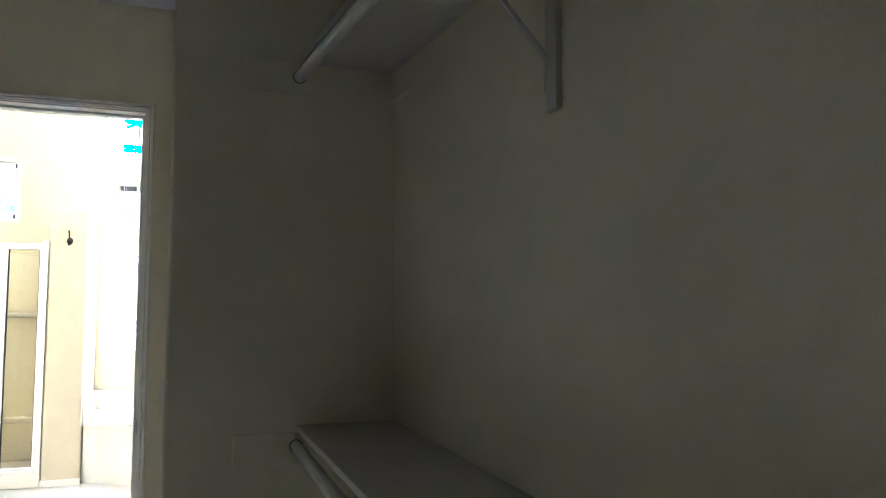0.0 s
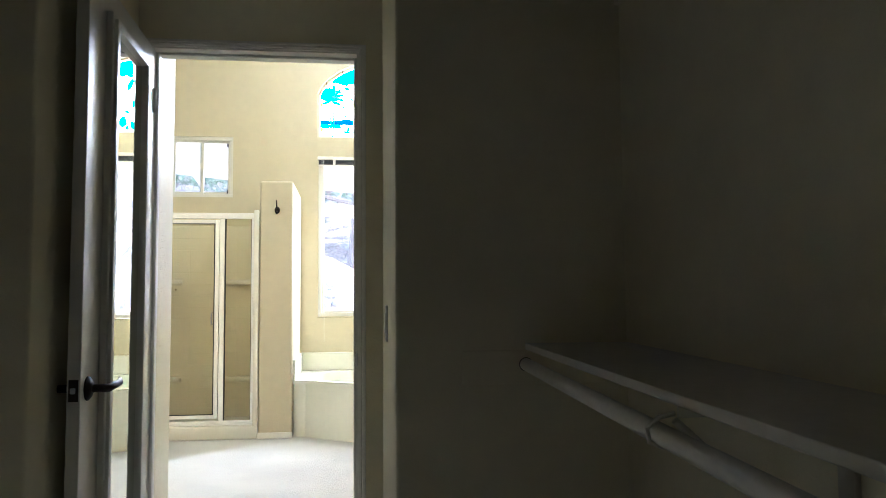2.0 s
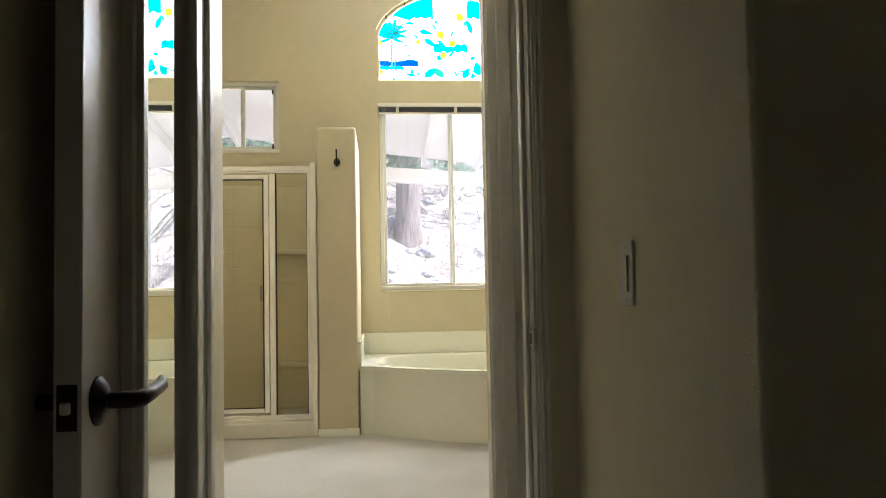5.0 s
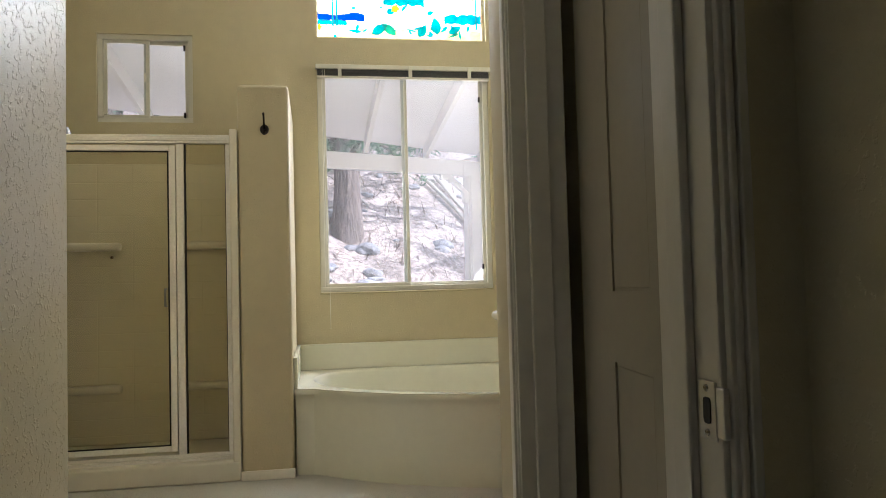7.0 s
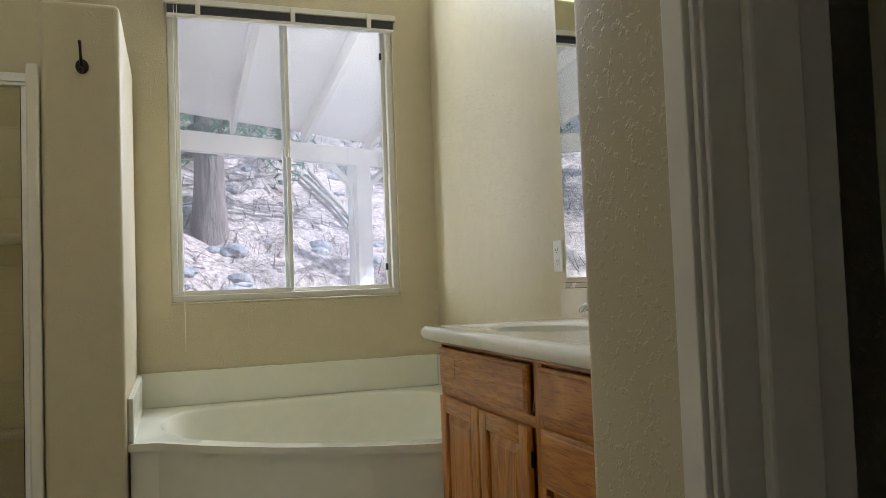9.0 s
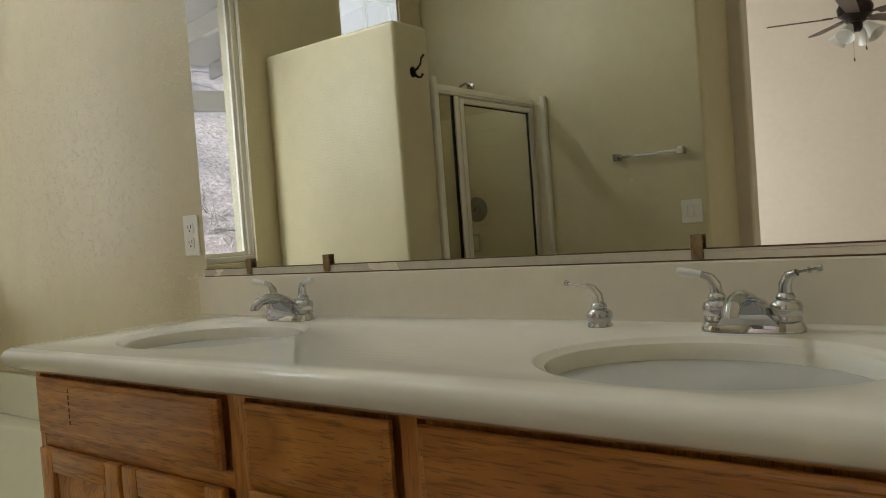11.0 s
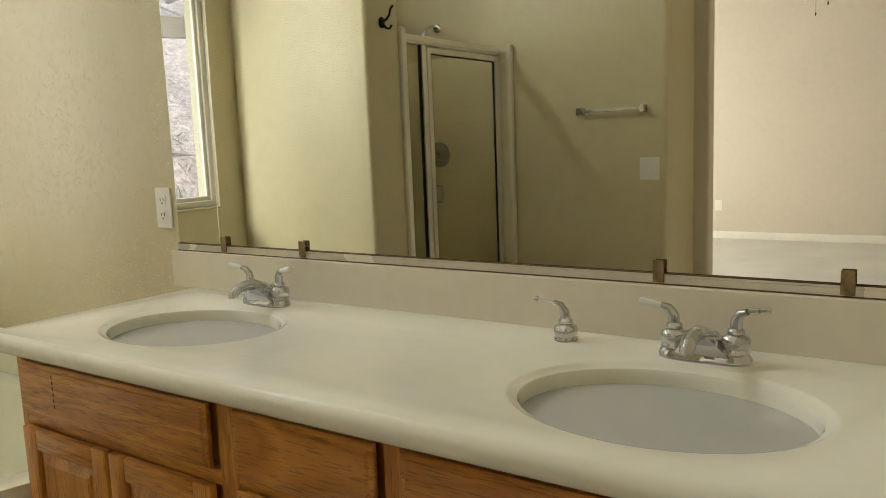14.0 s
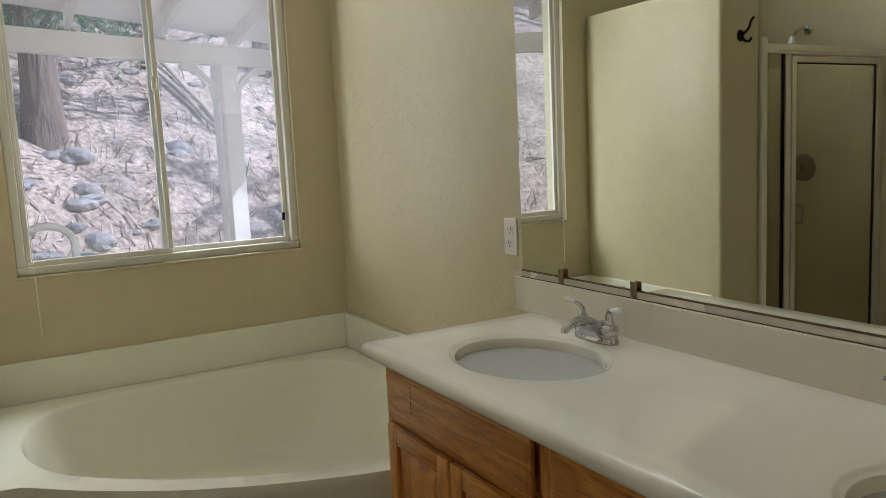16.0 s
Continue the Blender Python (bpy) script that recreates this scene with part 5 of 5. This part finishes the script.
for y in (8.008, 7.712, 6.800, 6.487):
    clip = thing("mirror_clip", "tarnished metal mirror clip at the backsplash", "clip", (W, y, 0.972), "mirror clips")
    part("spring", boxes(((-0.017, -0.011, 0.0), (-0.0137, 0.011, 0.042), 0.0015), ((-0.0137, -0.011, 0.026), (-0.009, 0.011, 0.03), 0.001)), M_CLIP, clip)

outlet = thing("wall_outlet", "white duplex electrical outlet beside the mirror", "outlet")
part("plate", boxes(((W - 0.006, 8.238, 1.030), (W - 0.0003, 8.306, 1.148), 0.002)), M_PLATE, outlet)
for z in (1.067, 1.111):
    rec = part("receptacle", boxes(((W - 0.0085, 8.256, z - 0.016), (W - 0.006, 8.288, z + 0.016), 0.006, 3, "x")), M_PLATE, outlet)
    part("slot", boxes(((W - 0.009, 8.264, z - 0.002), (W - 0.0084, 8.2665, z + 0.009)), ((W - 0.009, 8.278, z - 0.002), (W - 0.0084, 8.2805, z + 0.007)), ((W - 0.009, 8.2695, z - 0.011), (W - 0.0084, 8.2745, z - 0.006))), M_BLACK, rec)

# fittings on the shower-side wall, seen in the mirror
bar = thing("towel_bar", "chrome square-post towel bar on the beige wall", "towel bar")
for y in (7.87, 8.255):
    part("post", boxes(((LEFT, y - 0.016, 1.375), (LEFT + 0.065, y + 0.016, 1.417), 0.004)), M_CHROME, bar)
part("rail", boxes(((LEFT + 0.035, 7.86, 1.387), (LEFT + 0.052, 8.27, 1.403), 0.003)), M_CHROME, bar)
sw3 = thing("light_switch", "white triple rocker switch by the bedroom opening", "switch")
part("plate", boxes(((LEFT + 0.0003, 7.782, 0.985), (LEFT + 0.006, 7.90, 1.115), 0.002)), M_PLATE, sw3)
for y in (7.800, 7.831, 7.862):
    part("rocker", boxes(((LEFT + 0.006, y, 1.017), (LEFT + 0.010, y + 0.022, 1.083), 0.002)), M_PLATE, sw3)
bo = thing("wall_outlet", "white electrical outlet on the tan bedroom wall", "outlet")
part("plate", boxes(((-6.3597, 8.66, 0.33), (-6.353, 8.74, 0.45), 0.002)), M_PLATE, bo)
for z in (0.368, 0.412):
    part("receptacle", boxes(((-6.353, 8.683, z - 0.015), (-6.350, 8.717, z + 0.015), 0.004)), M_TRIM, bo)

# bedroom ceiling fan, seen in the mirror
FAN = (-4.2, 7.37)
fan = thing("ceiling_fan", "dark-bladed ceiling fan with white glass light shades", "ceiling fan", (FAN[0], FAN[1], 0.0))
part("downrod", tube(bmesh.new(), [(0, 0, 2.66), (0, 0, Z_BATH)], 0.013, 12), M_BRONZE, fan, smooth=40)
part("canopy", lathe(bmesh.new(), [(0.02, Z_BATH - 0.07), (0.05, Z_BATH - 0.05), (0.065, Z_BATH - 0.001)], (0, 0, 0), "z", 24), M_BRONZE, fan, smooth=40)
part("motor", lathe(bmesh.new(), [(0.0, 2.46), (0.07, 2.465), (0.085, 2.49), (0.125, 2.52), (0.135, 2.58), (0.11, 2.63), (0.04, 2.665), (0.0, 2.67)], (0, 0, 0), "z", 28), M_BRONZE, fan, smooth=40)
M_BLADE = surface("dark_walnut_blade", (0.06, 0.035, 0.025), 0.45, grain=50, vary=0.2, stretch=(0.2, 1, 1))
M_SHADE = surface("frosted_white_glass", (0.85, 0.85, 0.82), 0.25, grain=20, vary=0.02)
for k in range(5):
    turn = pose(0, 0, 2.515, 10, 0, 141 + 72 * k)
    bm = bmesh.new()
    prism(bm, [(0.17, -0.05), (0.62, -0.068), (0.66, -0.045), (0.66, 0.045), (0.62, 0.068), (0.17, 0.05)], -0.004, 0.004)
    blade = part("blade", bm, M_BLADE, fan)
    blade.matrix_basis = turn
    arm = part("blade_iron", boxes(((0.10, -0.018, 0.0045), (0.24, 0.018, 0.010), 0.002)), M_BRONZE, blade)
part("light_fitter", lathe(bmesh.new(), [(0.0, 2.385), (0.035, 2.39), (0.05, 2.42), (0.05, 2.461)], (0, 0, 0), "z", 20), M_BRONZE, fan, smooth=40)
for k in range(4):
    a = radians(20 + 90 * k)
    shade = part("shade", lathe(bmesh.new(), [(0.024, 0.0), (0.032, -0.02), (0.046, -0.06), (0.062, -0.10), (0.075, -0.125), (0.071, -0.125), (0.058, -0.10), (0.042, -0.06), (0.02, -0.004)], (0, 0, 0), "z", 20), M_SHADE, fan, "bell-shaped frosted glass shade", smooth=50)
    shade.matrix_basis = Matrix.Translation((0.085 * math.cos(a), 0.085 * math.sin(a), 2.43)) @ Matrix.Rotation(a, 4, "Z") @ Matrix.Rotation(radians(-42), 4, "Y")
for dx, dy, z in ((0.02, 0.02, 2.15), (0.02, -0.07, 2.225)):
    chain = part("pull_chain", tube(bmesh.new(), [(dx, dy, 2.40), (dx, dy, z + 0.03)], 0.0018, 6), M_CLIP, fan, "thin brass pull chain")
    part("fob", lathe(bmesh.new(), [(0.0, -0.03), (0.005, -0.028), (0.006, -0.01), (0.003, 0.0)], (dx, dy, z + 0.03), "z", 10), M_BRONZE, chain)

# ---- outside ----


def hill(x, y):
    """Height of the ground: a level yard, then a slope that rises away from the house."""
    t = max(0.0, y - 12.9 - 0.25 * x * (1 if abs(x) < 12 else 12 / abs(x)))
    rise = 0.62 * t * min(1.0, 0.35 + t / 3.0)
    rise = rise if rise < 18 else 18 + 12 * (1 - math.exp(-(rise - 18) / 30))
    rough_ = (noise.noise(Vector((x * 0.9, y * 0.9, 0))) * 0.16 + noise.noise(Vector((x * 2.7, y * 2.7, 3))) * 0.06) * min(1.0, t) if y < 60 else 0
    return -0.16 + rise + rough_


def steps(lo, hi, near_lo, near_hi, fine):
    out = list(np.arange(near_lo, near_hi, fine))
    d, v = fine, near_lo
    while v > lo:
        d *= 1.35
        v -= d
        out.append(v)
    d, v = fine, near_hi
    while v < hi:
        d *= 1.35
        v += d
        out.append(v)
    return sorted(out)


gx, gy = steps(-1500, 1500, -6, 9, 0.2), steps(-1500, 1500, 11.5, 26, 0.2)
gv = [(x, y, hill(x, y)) for y in gy for x in gx]
nx = len(gx)
me = bpy.data.meshes.new("ground")
me.from_pydata(gv, [], [(j * nx + i, j * nx + i + 1, (j + 1) * nx + i + 1, (j + 1) * nx + i) for j in range(len(gy) - 1) for i in range(nx - 1)])
me.materials.append(M_SOIL)
me.shade_smooth()
tagged(new("ground", me), "dry straw-covered hillside rising behind the house", "ground", kind="structure")
slab("patio_slab", (-8, BACK + 0.17, -0.3), (7, 12.3, -0.10), M_SLAB, "pale concrete patio slab", "patio")
slab("house_wall", (W + 0.12, BACK, -0.2), (7, BACK + 0.17, 3.6), M_STUCCO, "tan stucco house wall", "wall")

# patio cover: boarded roof on rafters, skewed beam, post with scrolled braces
cover = thing("patio_cover", "white timber patio cover with rafters and a post", "patio cover")


def edge_y(x):
    return 12.40 + 0.40 * x


def roof_z(y):
    return 2.80 - 0.11 * (y - 10.5)


bm = bmesh.new()
pts = [(-3.0, BACK + 0.17), (3.2, BACK + 0.17), (3.2, edge_y(3.2) + 0.16), (-3.0, edge_y(-3.0) + 0.16)]
lo_ = [bm.verts.new((x, y, roof_z(y))) for x, y in pts]
hi_ = [bm.verts.new((x, y, roof_z(y) + 0.05)) for x, y in pts]
bm.faces.new(lo_)
bm.faces.new(hi_[::-1])
for i in range(4):
    bm.faces.new((lo_[i], lo_[(i + 1) % 4], hi_[(i + 1) % 4], hi_[i]))
part("roof_board", bm, M_SOFFIT, cover)
for i in range(-4, 4):
    x = 0.655 + i * 0.68
    y0, y1 = BACK + 0.18, edge_y(x) + 0.12
    bm = bmesh.new()
    a = [bm.verts.new((x + sx, y, roof_z(y) - dz)) for y in (y0, y1) for sx, dz in ((-0.022, 0.0), (0.022, 0.0), (0.022, 0.135), (-0.022, 0.135))]
    for f in ((0, 1, 2, 3), (7, 6, 5, 4), (0, 4, 5, 1), (1, 5, 6, 2), (2, 6, 7, 3), (3, 7, 4, 0)):
        bm.faces.new([a[k] for k in f])
    part("rafter", bm, M_PATIO, cover)
ang = math.degrees(math.atan(0.40))
bx, bz0, bz1 = 1.80, 2.205, 2.375
beam = part("beam", boxes(((-5.4, -0.045, bz0), (1.5, 0.045, bz1), 0.004)), M_PATIO, cover)
beam.matrix_basis = pose(bx, edge_y(bx), 0, 0, 0, ang)
post = part("post", boxes(((-0.085, -0.085, -0.12), (0.085, 0.085, bz0), 0.006), ((-0.10, -0.03, -0.12), (-0.085, 0.03, bz0 - 0.2), 0.003)), M_PATIO, cover)
post.matrix_basis = pose(bx + 0.1, edge_y(bx + 0.1), 0, 0, 0, ang)
for s in (-1, 1):
    arc = [(s * 0.44, bz0), (s * 0.44, bz0 - 0.05), (s * 0.38, bz0 - 0.06), (s * 0.35, bz0 - 0.05), (s * 0.31, bz0 - 0.09), (s * 0.27, bz0 - 0.09), (s * 0.21, bz0 - 0.15), (s * 0.155, bz0 - 0.18), (s * 0.14, bz0 - 0.24), (s * 0.13, bz0 - 0.31), (s * 0.08, bz0 - 0.31), (s * 0.08, bz0 - 0.19), (s * 0.14, bz0 - 0.14), (s * 0.20, bz0 - 0.09), (s * 0.26, bz0 - 0.04), (s * 0.30, bz0)]
    br = part("scroll_brace", upright(bmesh.new(), arc, -0.03, 0.03), M_PATIO, cover, "scroll-cut brace")
    br.matrix_basis = pose(bx + 0.1, edge_y(bx + 0.1), 0, 0, 0, ang)
strap = part("beam_splice", boxes(((-0.16, -0.05, bz0 - 0.002), (0.16, 0.05, bz1 - 0.02), 0.003)), M_PATIO, cover)
strap.matrix_basis = pose(bx + 0.1, edge_y(bx + 0.1), 0, 0, 0, ang)


def boulder(x, y, r, squash, seed):
    rng = random.Random(seed)
    bm = bmesh.new()
    bmesh.ops.create_icosphere(bm, subdivisions=3, radius=1)
    off = Vector((rng.uniform(0, 50), rng.uniform(0, 50), rng.uniform(0, 50)))
    for v in bm.verts:
        n = v.co.normalized()
        k = 1 + 0.35 * noise.noise(n * 1.1 + off) + 0.16 * noise.noise(n * 2.6 + off)
        k = min(k, 1.05 + 0.1 * noise.noise(n * 0.7 + off))
        v.co = Vector((n.x * r * k, n.y * r * k * 0.9, n.z * r * k * squash))
    ob = part("boulder", bm, M_ROCK, smooth=35)
    ob.matrix_basis = pose(x, y, hill(x, y) - r * squash * 0.5, 0, 0, rng.uniform(0, 360))
    return tagged(ob, "weathered grey boulder on the dry slope", "rock", "boulders on the hillside")


rng = random.Random(4)
for i, (x, y, r) in enumerate(((0.86, 15.85, 0.22), (2.02, 16.2, 0.22), (2.05, 13.75, 0.5), (0.3, 13.6, 0.2), (0.62, 13.35, 0.2), (0.0, 13.2, 0.22), (0.95, 13.5, 0.18), (2.3, 14.0, 0.36), (3.0, 14.2, 0.35), (2.0, 13.8, 0.25), (-0.6, 13.4, 0.35), (-1.2, 13.9, 0.3))):
    boulder(x, y, r, 0.62, i + 1)
for i in range(34):
    boulder(rng.uniform(-0.25, 1.0), rng.uniform(13.7, 15.3), rng.uniform(0.09, 0.21), rng.uniform(0.35, 0.6), 200 + i)
for i in range(90):
    x, y = rng.uniform(-2.5, 5.5), 13.1 + 6 * rng.random() ** 2
    boulder(x, y, rng.uniform(0.05, 0.17), rng.uniform(0.45, 0.8), 40 + i)

# fallen branches and straw on the slope
for i in range(46):
    x, y = rng.uniform(-3, 7), rng.uniform(14.2, 24)
    ln, a = rng.uniform(0.3, 1.5), rng.uniform(0, 360)
    pts = []
    for k in range(5):
        px, py = x + math.cos(radians(a)) * ln * k / 4 + rng.uniform(-0.04, 0.04), y + math.sin(radians(a)) * ln * k / 4 + rng.uniform(-0.04, 0.04)
        pts.append((px, py, hill(px, py) + 0.015 + rng.uniform(0, 0.05)))
    br = part("fallen_branch", tube(bmesh.new(), pts, [0.02, 0.018, 0.015, 0.01, 0.006], 6), M_TWIG)
    tagged(br, "bleached dry branch lying on the hillside", "branch", "fallen branches")
for p, q in (((2.1, 18.2), (2.75, 16.4)), ((2.3, 18.4), (2.7, 16.8))):
    pts = [(p[0] + (q[0] - p[0]) * k / 4, p[1] + (q[1] - p[1]) * k / 4) for k in range(5)]
    br = part("fallen_branch", tube(bmesh.new(), [(x, y, hill(x, y) + 0.08) for x, y in pts], [0.034, 0.034, 0.03, 0.026, 0.02], 8), M_TWIG)
    tagged(br, "thick bleached branch lying on the hillside", "branch", "fallen branches")
verts, faces = [], []
for i in range(9000):
    x, y = rng.uniform(-3.5, 8), 13.2 + 12 * rng.random() ** 1.4
    z, a, ln, w = hill(x, y) + 0.01, rng.uniform(0, 6.283), rng.uniform(0.05, 0.22), rng.uniform(0.004, 0.012)
    c, s, t = math.cos(a), math.sin(a), rng.uniform(0.0, 0.08)
    k = len(verts)
    verts += [(x - s * w, y + c * w, z), (x + s * w, y - c * w, z), (x + c * ln, y + s * ln, hill(x + c * ln, y + s * ln) + t + 0.01)]
    faces.append((k, k + 1, k + 2))
me = bpy.data.meshes.new("straw_litter")
me.from_pydata(verts, [], faces)
me.materials.append(surface("straw", (0.62, 0.54, 0.45), 0.9, grain=5, vary=0.4))
tagged(new("straw_litter", me), "loose straw and twigs scattered over the slope", "litter", kind="stuff")


verts, faces = [], []
for i in range(7000):
    x, y = rng.uniform(-3.5, 8), 13.2 + 13 * rng.random() ** 1.3
    z, a, ln, w = hill(x, y) + 0.012, rng.uniform(0, 6.283), rng.uniform(0.08, 0.42), rng.uniform(0.004, 0.014)
    c, s, t = math.cos(a), math.sin(a), rng.uniform(0.0, 0.16)
    k = len(verts)
    verts += [(x - s * w, y + c * w, z), (x + s * w, y - c * w, z), (x + c * ln, y + s * ln, hill(x + c * ln, y + s * ln) + t + 0.01)]
    faces.append((k, k + 1, k + 2))
me = bpy.data.meshes.new("twig_litter")
me.from_pydata(verts, [], faces)
me.materials.append(surface("brown_twig", (0.22, 0.16, 0.12), 0.9, grain=5, vary=0.5))
tagged(new("twig_litter", me), "brown twigs and needles scattered over the slope", "litter", kind="stuff")


def pine(x, y, r, height, first, seed, label, tufts=16):
    """A pine: tapered trunk, whorls of limbs and many needle tufts."""
    rg = random.Random(seed)
    base = hill(x, y) - 0.2
    tree = thing("pine_tree", label, "tree")
    lean = rg.uniform(-0.03, 0.03)
    bm = bmesh.new()
    tube(bm, [(x + lean * h, y, base + h) for h in (-0.7, 0.2, 0.8, 2, height * 0.5, height)], [r * 1.7, r * 1.3, r * 1.05, r * 0.9, r * 0.6, r * 0.08], 18)
    for v in bm.verts:
        n = noise.noise(v.co * 4)
        v.co.x += n * 0.03
        v.co.y += n * 0.02
    part("trunk", bm, M_BARK, tree, "furrowed reddish bark", smooth=60)
    tv, tf = [], []
    limbs = bmesh.new()
    h = first
    while h < height:
        for _ in range(3):
            a, ln = rg.uniform(0, 6.283), (height - h) * 0.33 + 0.5
            drop = rg.uniform(-0.25, 0.15)
            p0 = Vector((x + lean * h, y, base + h))
            p1 = p0 + Vector((math.cos(a) * ln, math.sin(a) * ln, drop * ln))
            tube(limbs, [p0, (p0 + p1) / 2 + Vector((0, 0, 0.06)), p1], [0.05, 0.03, 0.01], 6, False)
            for _ in range(int(tufts * ln)):
                c = p0.lerp(p1, rg.uniform(0.25, 1.05)) + Vector((rg.gauss(0, 0.16), rg.gauss(0, 0.16), rg.gauss(0, 0.12)))
                for _ in range(9):
                    d = Vector((rg.gauss(0, 1), rg.gauss(0, 1), rg.gauss(0.1, 0.8))).normalized() * rg.uniform(0.1, 0.2)
                    s = d.orthogonal().normalized() * (0.007 if tufts < 20 else 0.011)
                    k = len(tv)
                    tv += [c - s, c + s, c + d]
                    tf.append((k, k + 1, k + 2))
        h += rg.uniform(0.3, 0.6)
    part("limbs", limbs, M_BARK, tree)
    me_ = bpy.data.meshes.new("crown")
    me_.from_pydata([tuple(v) for v in tv], [], tf)
    me_.materials.append(M_NEEDLE)
    ob = new("crown", me_)
    ob.parent = tree


pine(0.60, 16.2, 0.185, 9.0, 1.25, 11, "tall pine with a thick trunk on the hillside", 34)
pine(3.9, 18.5, 0.12, 8.0, 2.6, 12, "slender pine further up the hillside")
pine(-3.2, 18.0, 0.16, 9.0, 2.2, 13, "pine on the dry hillside")
pine(6.8, 19.5, 0.15, 9.0, 2.4, 14, "pine on the dry hillside")
pine(7.7, 11.5, 0.17, 8.0, 2.2, 16, "broad pine that shades the foot of the slope", 18)
pine(8.6, 12.6, 0.18, 9.5, 2.6, 18, "broad pine that shades the foot of the slope", 18)

pine(1.6, 26.0, 0.18, 9.0, 1.5, 15, "pine high on the hillside")


def shrub(x, y, r, seed):
    """A low scrub bush: a few stems and many small leaves with gaps between the sprays."""
    rg = random.Random(seed)
    bush = thing("shrub", "grey-green scrub bush on the dry slope", "shrub", (0, 0, 0), "scrub bushes on the slope")
    base, lv, lf = Vector((x, y, hill(x, y) - 0.05)), [], []
    stems = bmesh.new()
    for _ in range(14):
        tip = base + Vector((rg.gauss(0, 0.5) * r, rg.gauss(0, 0.4) * r, rg.uniform(0.5, 1.3) * r))
        tube(stems, [base, (base + tip) / 2 + Vector((0, 0, 0.1 * r)), tip], [0.02, 0.012, 0.004], 5, False)
        for _ in range(90):
            c = base.lerp(tip, rg.uniform(0.35, 1.05)) + Vector((rg.gauss(0, 0.13), rg.gauss(0, 0.13), rg.gauss(0, 0.11))) * r
            d = Vector((rg.gauss(0, 1), rg.gauss(0, 1), rg.gauss(0.2, 0.8))).normalized() * rg.uniform(0.04, 0.09)
            s = d.orthogonal().normalized() * 0.018
            k = len(lv)
            lv += [c - d * 0.2, c + d * 0.35 + s, c + d, c + d * 0.35 - s]
            lf.append((k, k + 1, k + 2, k + 3))
    part("stems", stems, M_TWIG, bush)
    me_ = bpy.data.meshes.new("foliage")
    me_.from_pydata([tuple(v) for v in lv], [], lf)
    me_.materials.append(M_SCRUB)
    ob = new("foliage", me_)
    ob.parent = bush


for i, (x, y, r) in enumerate(((-0.9, 19.4, 0.9), (0.1, 19.8, 1.0), (1.1, 20.2, 0.9), (2.2, 20.4, 0.7), (-0.2, 21.5, 1.1), (1.4, 22.2, 1.1), (3.2, 20.9, 0.8), (5.0, 22.0, 0.9))):
    shrub(x, y, r, 70 + i)

rail = thing("pool_rail", "white curved tubular handrail in the yard", "rail")
part("rail", tube(bmesh.new(), [(0.16, 12.95, -0.1), (0.16, 12.95, 0.72)] + [(0.36 - 0.2 * math.cos(a), 12.95, 0.78 + 0.16 * math.sin(a)) for a in np.linspace(0.2, math.pi - 0.2, 8)] + [(0.56, 12.95, 0.70), (0.57, 12.95, -0.1)], 0.03, 12), M_PORC, rail, smooth=60)
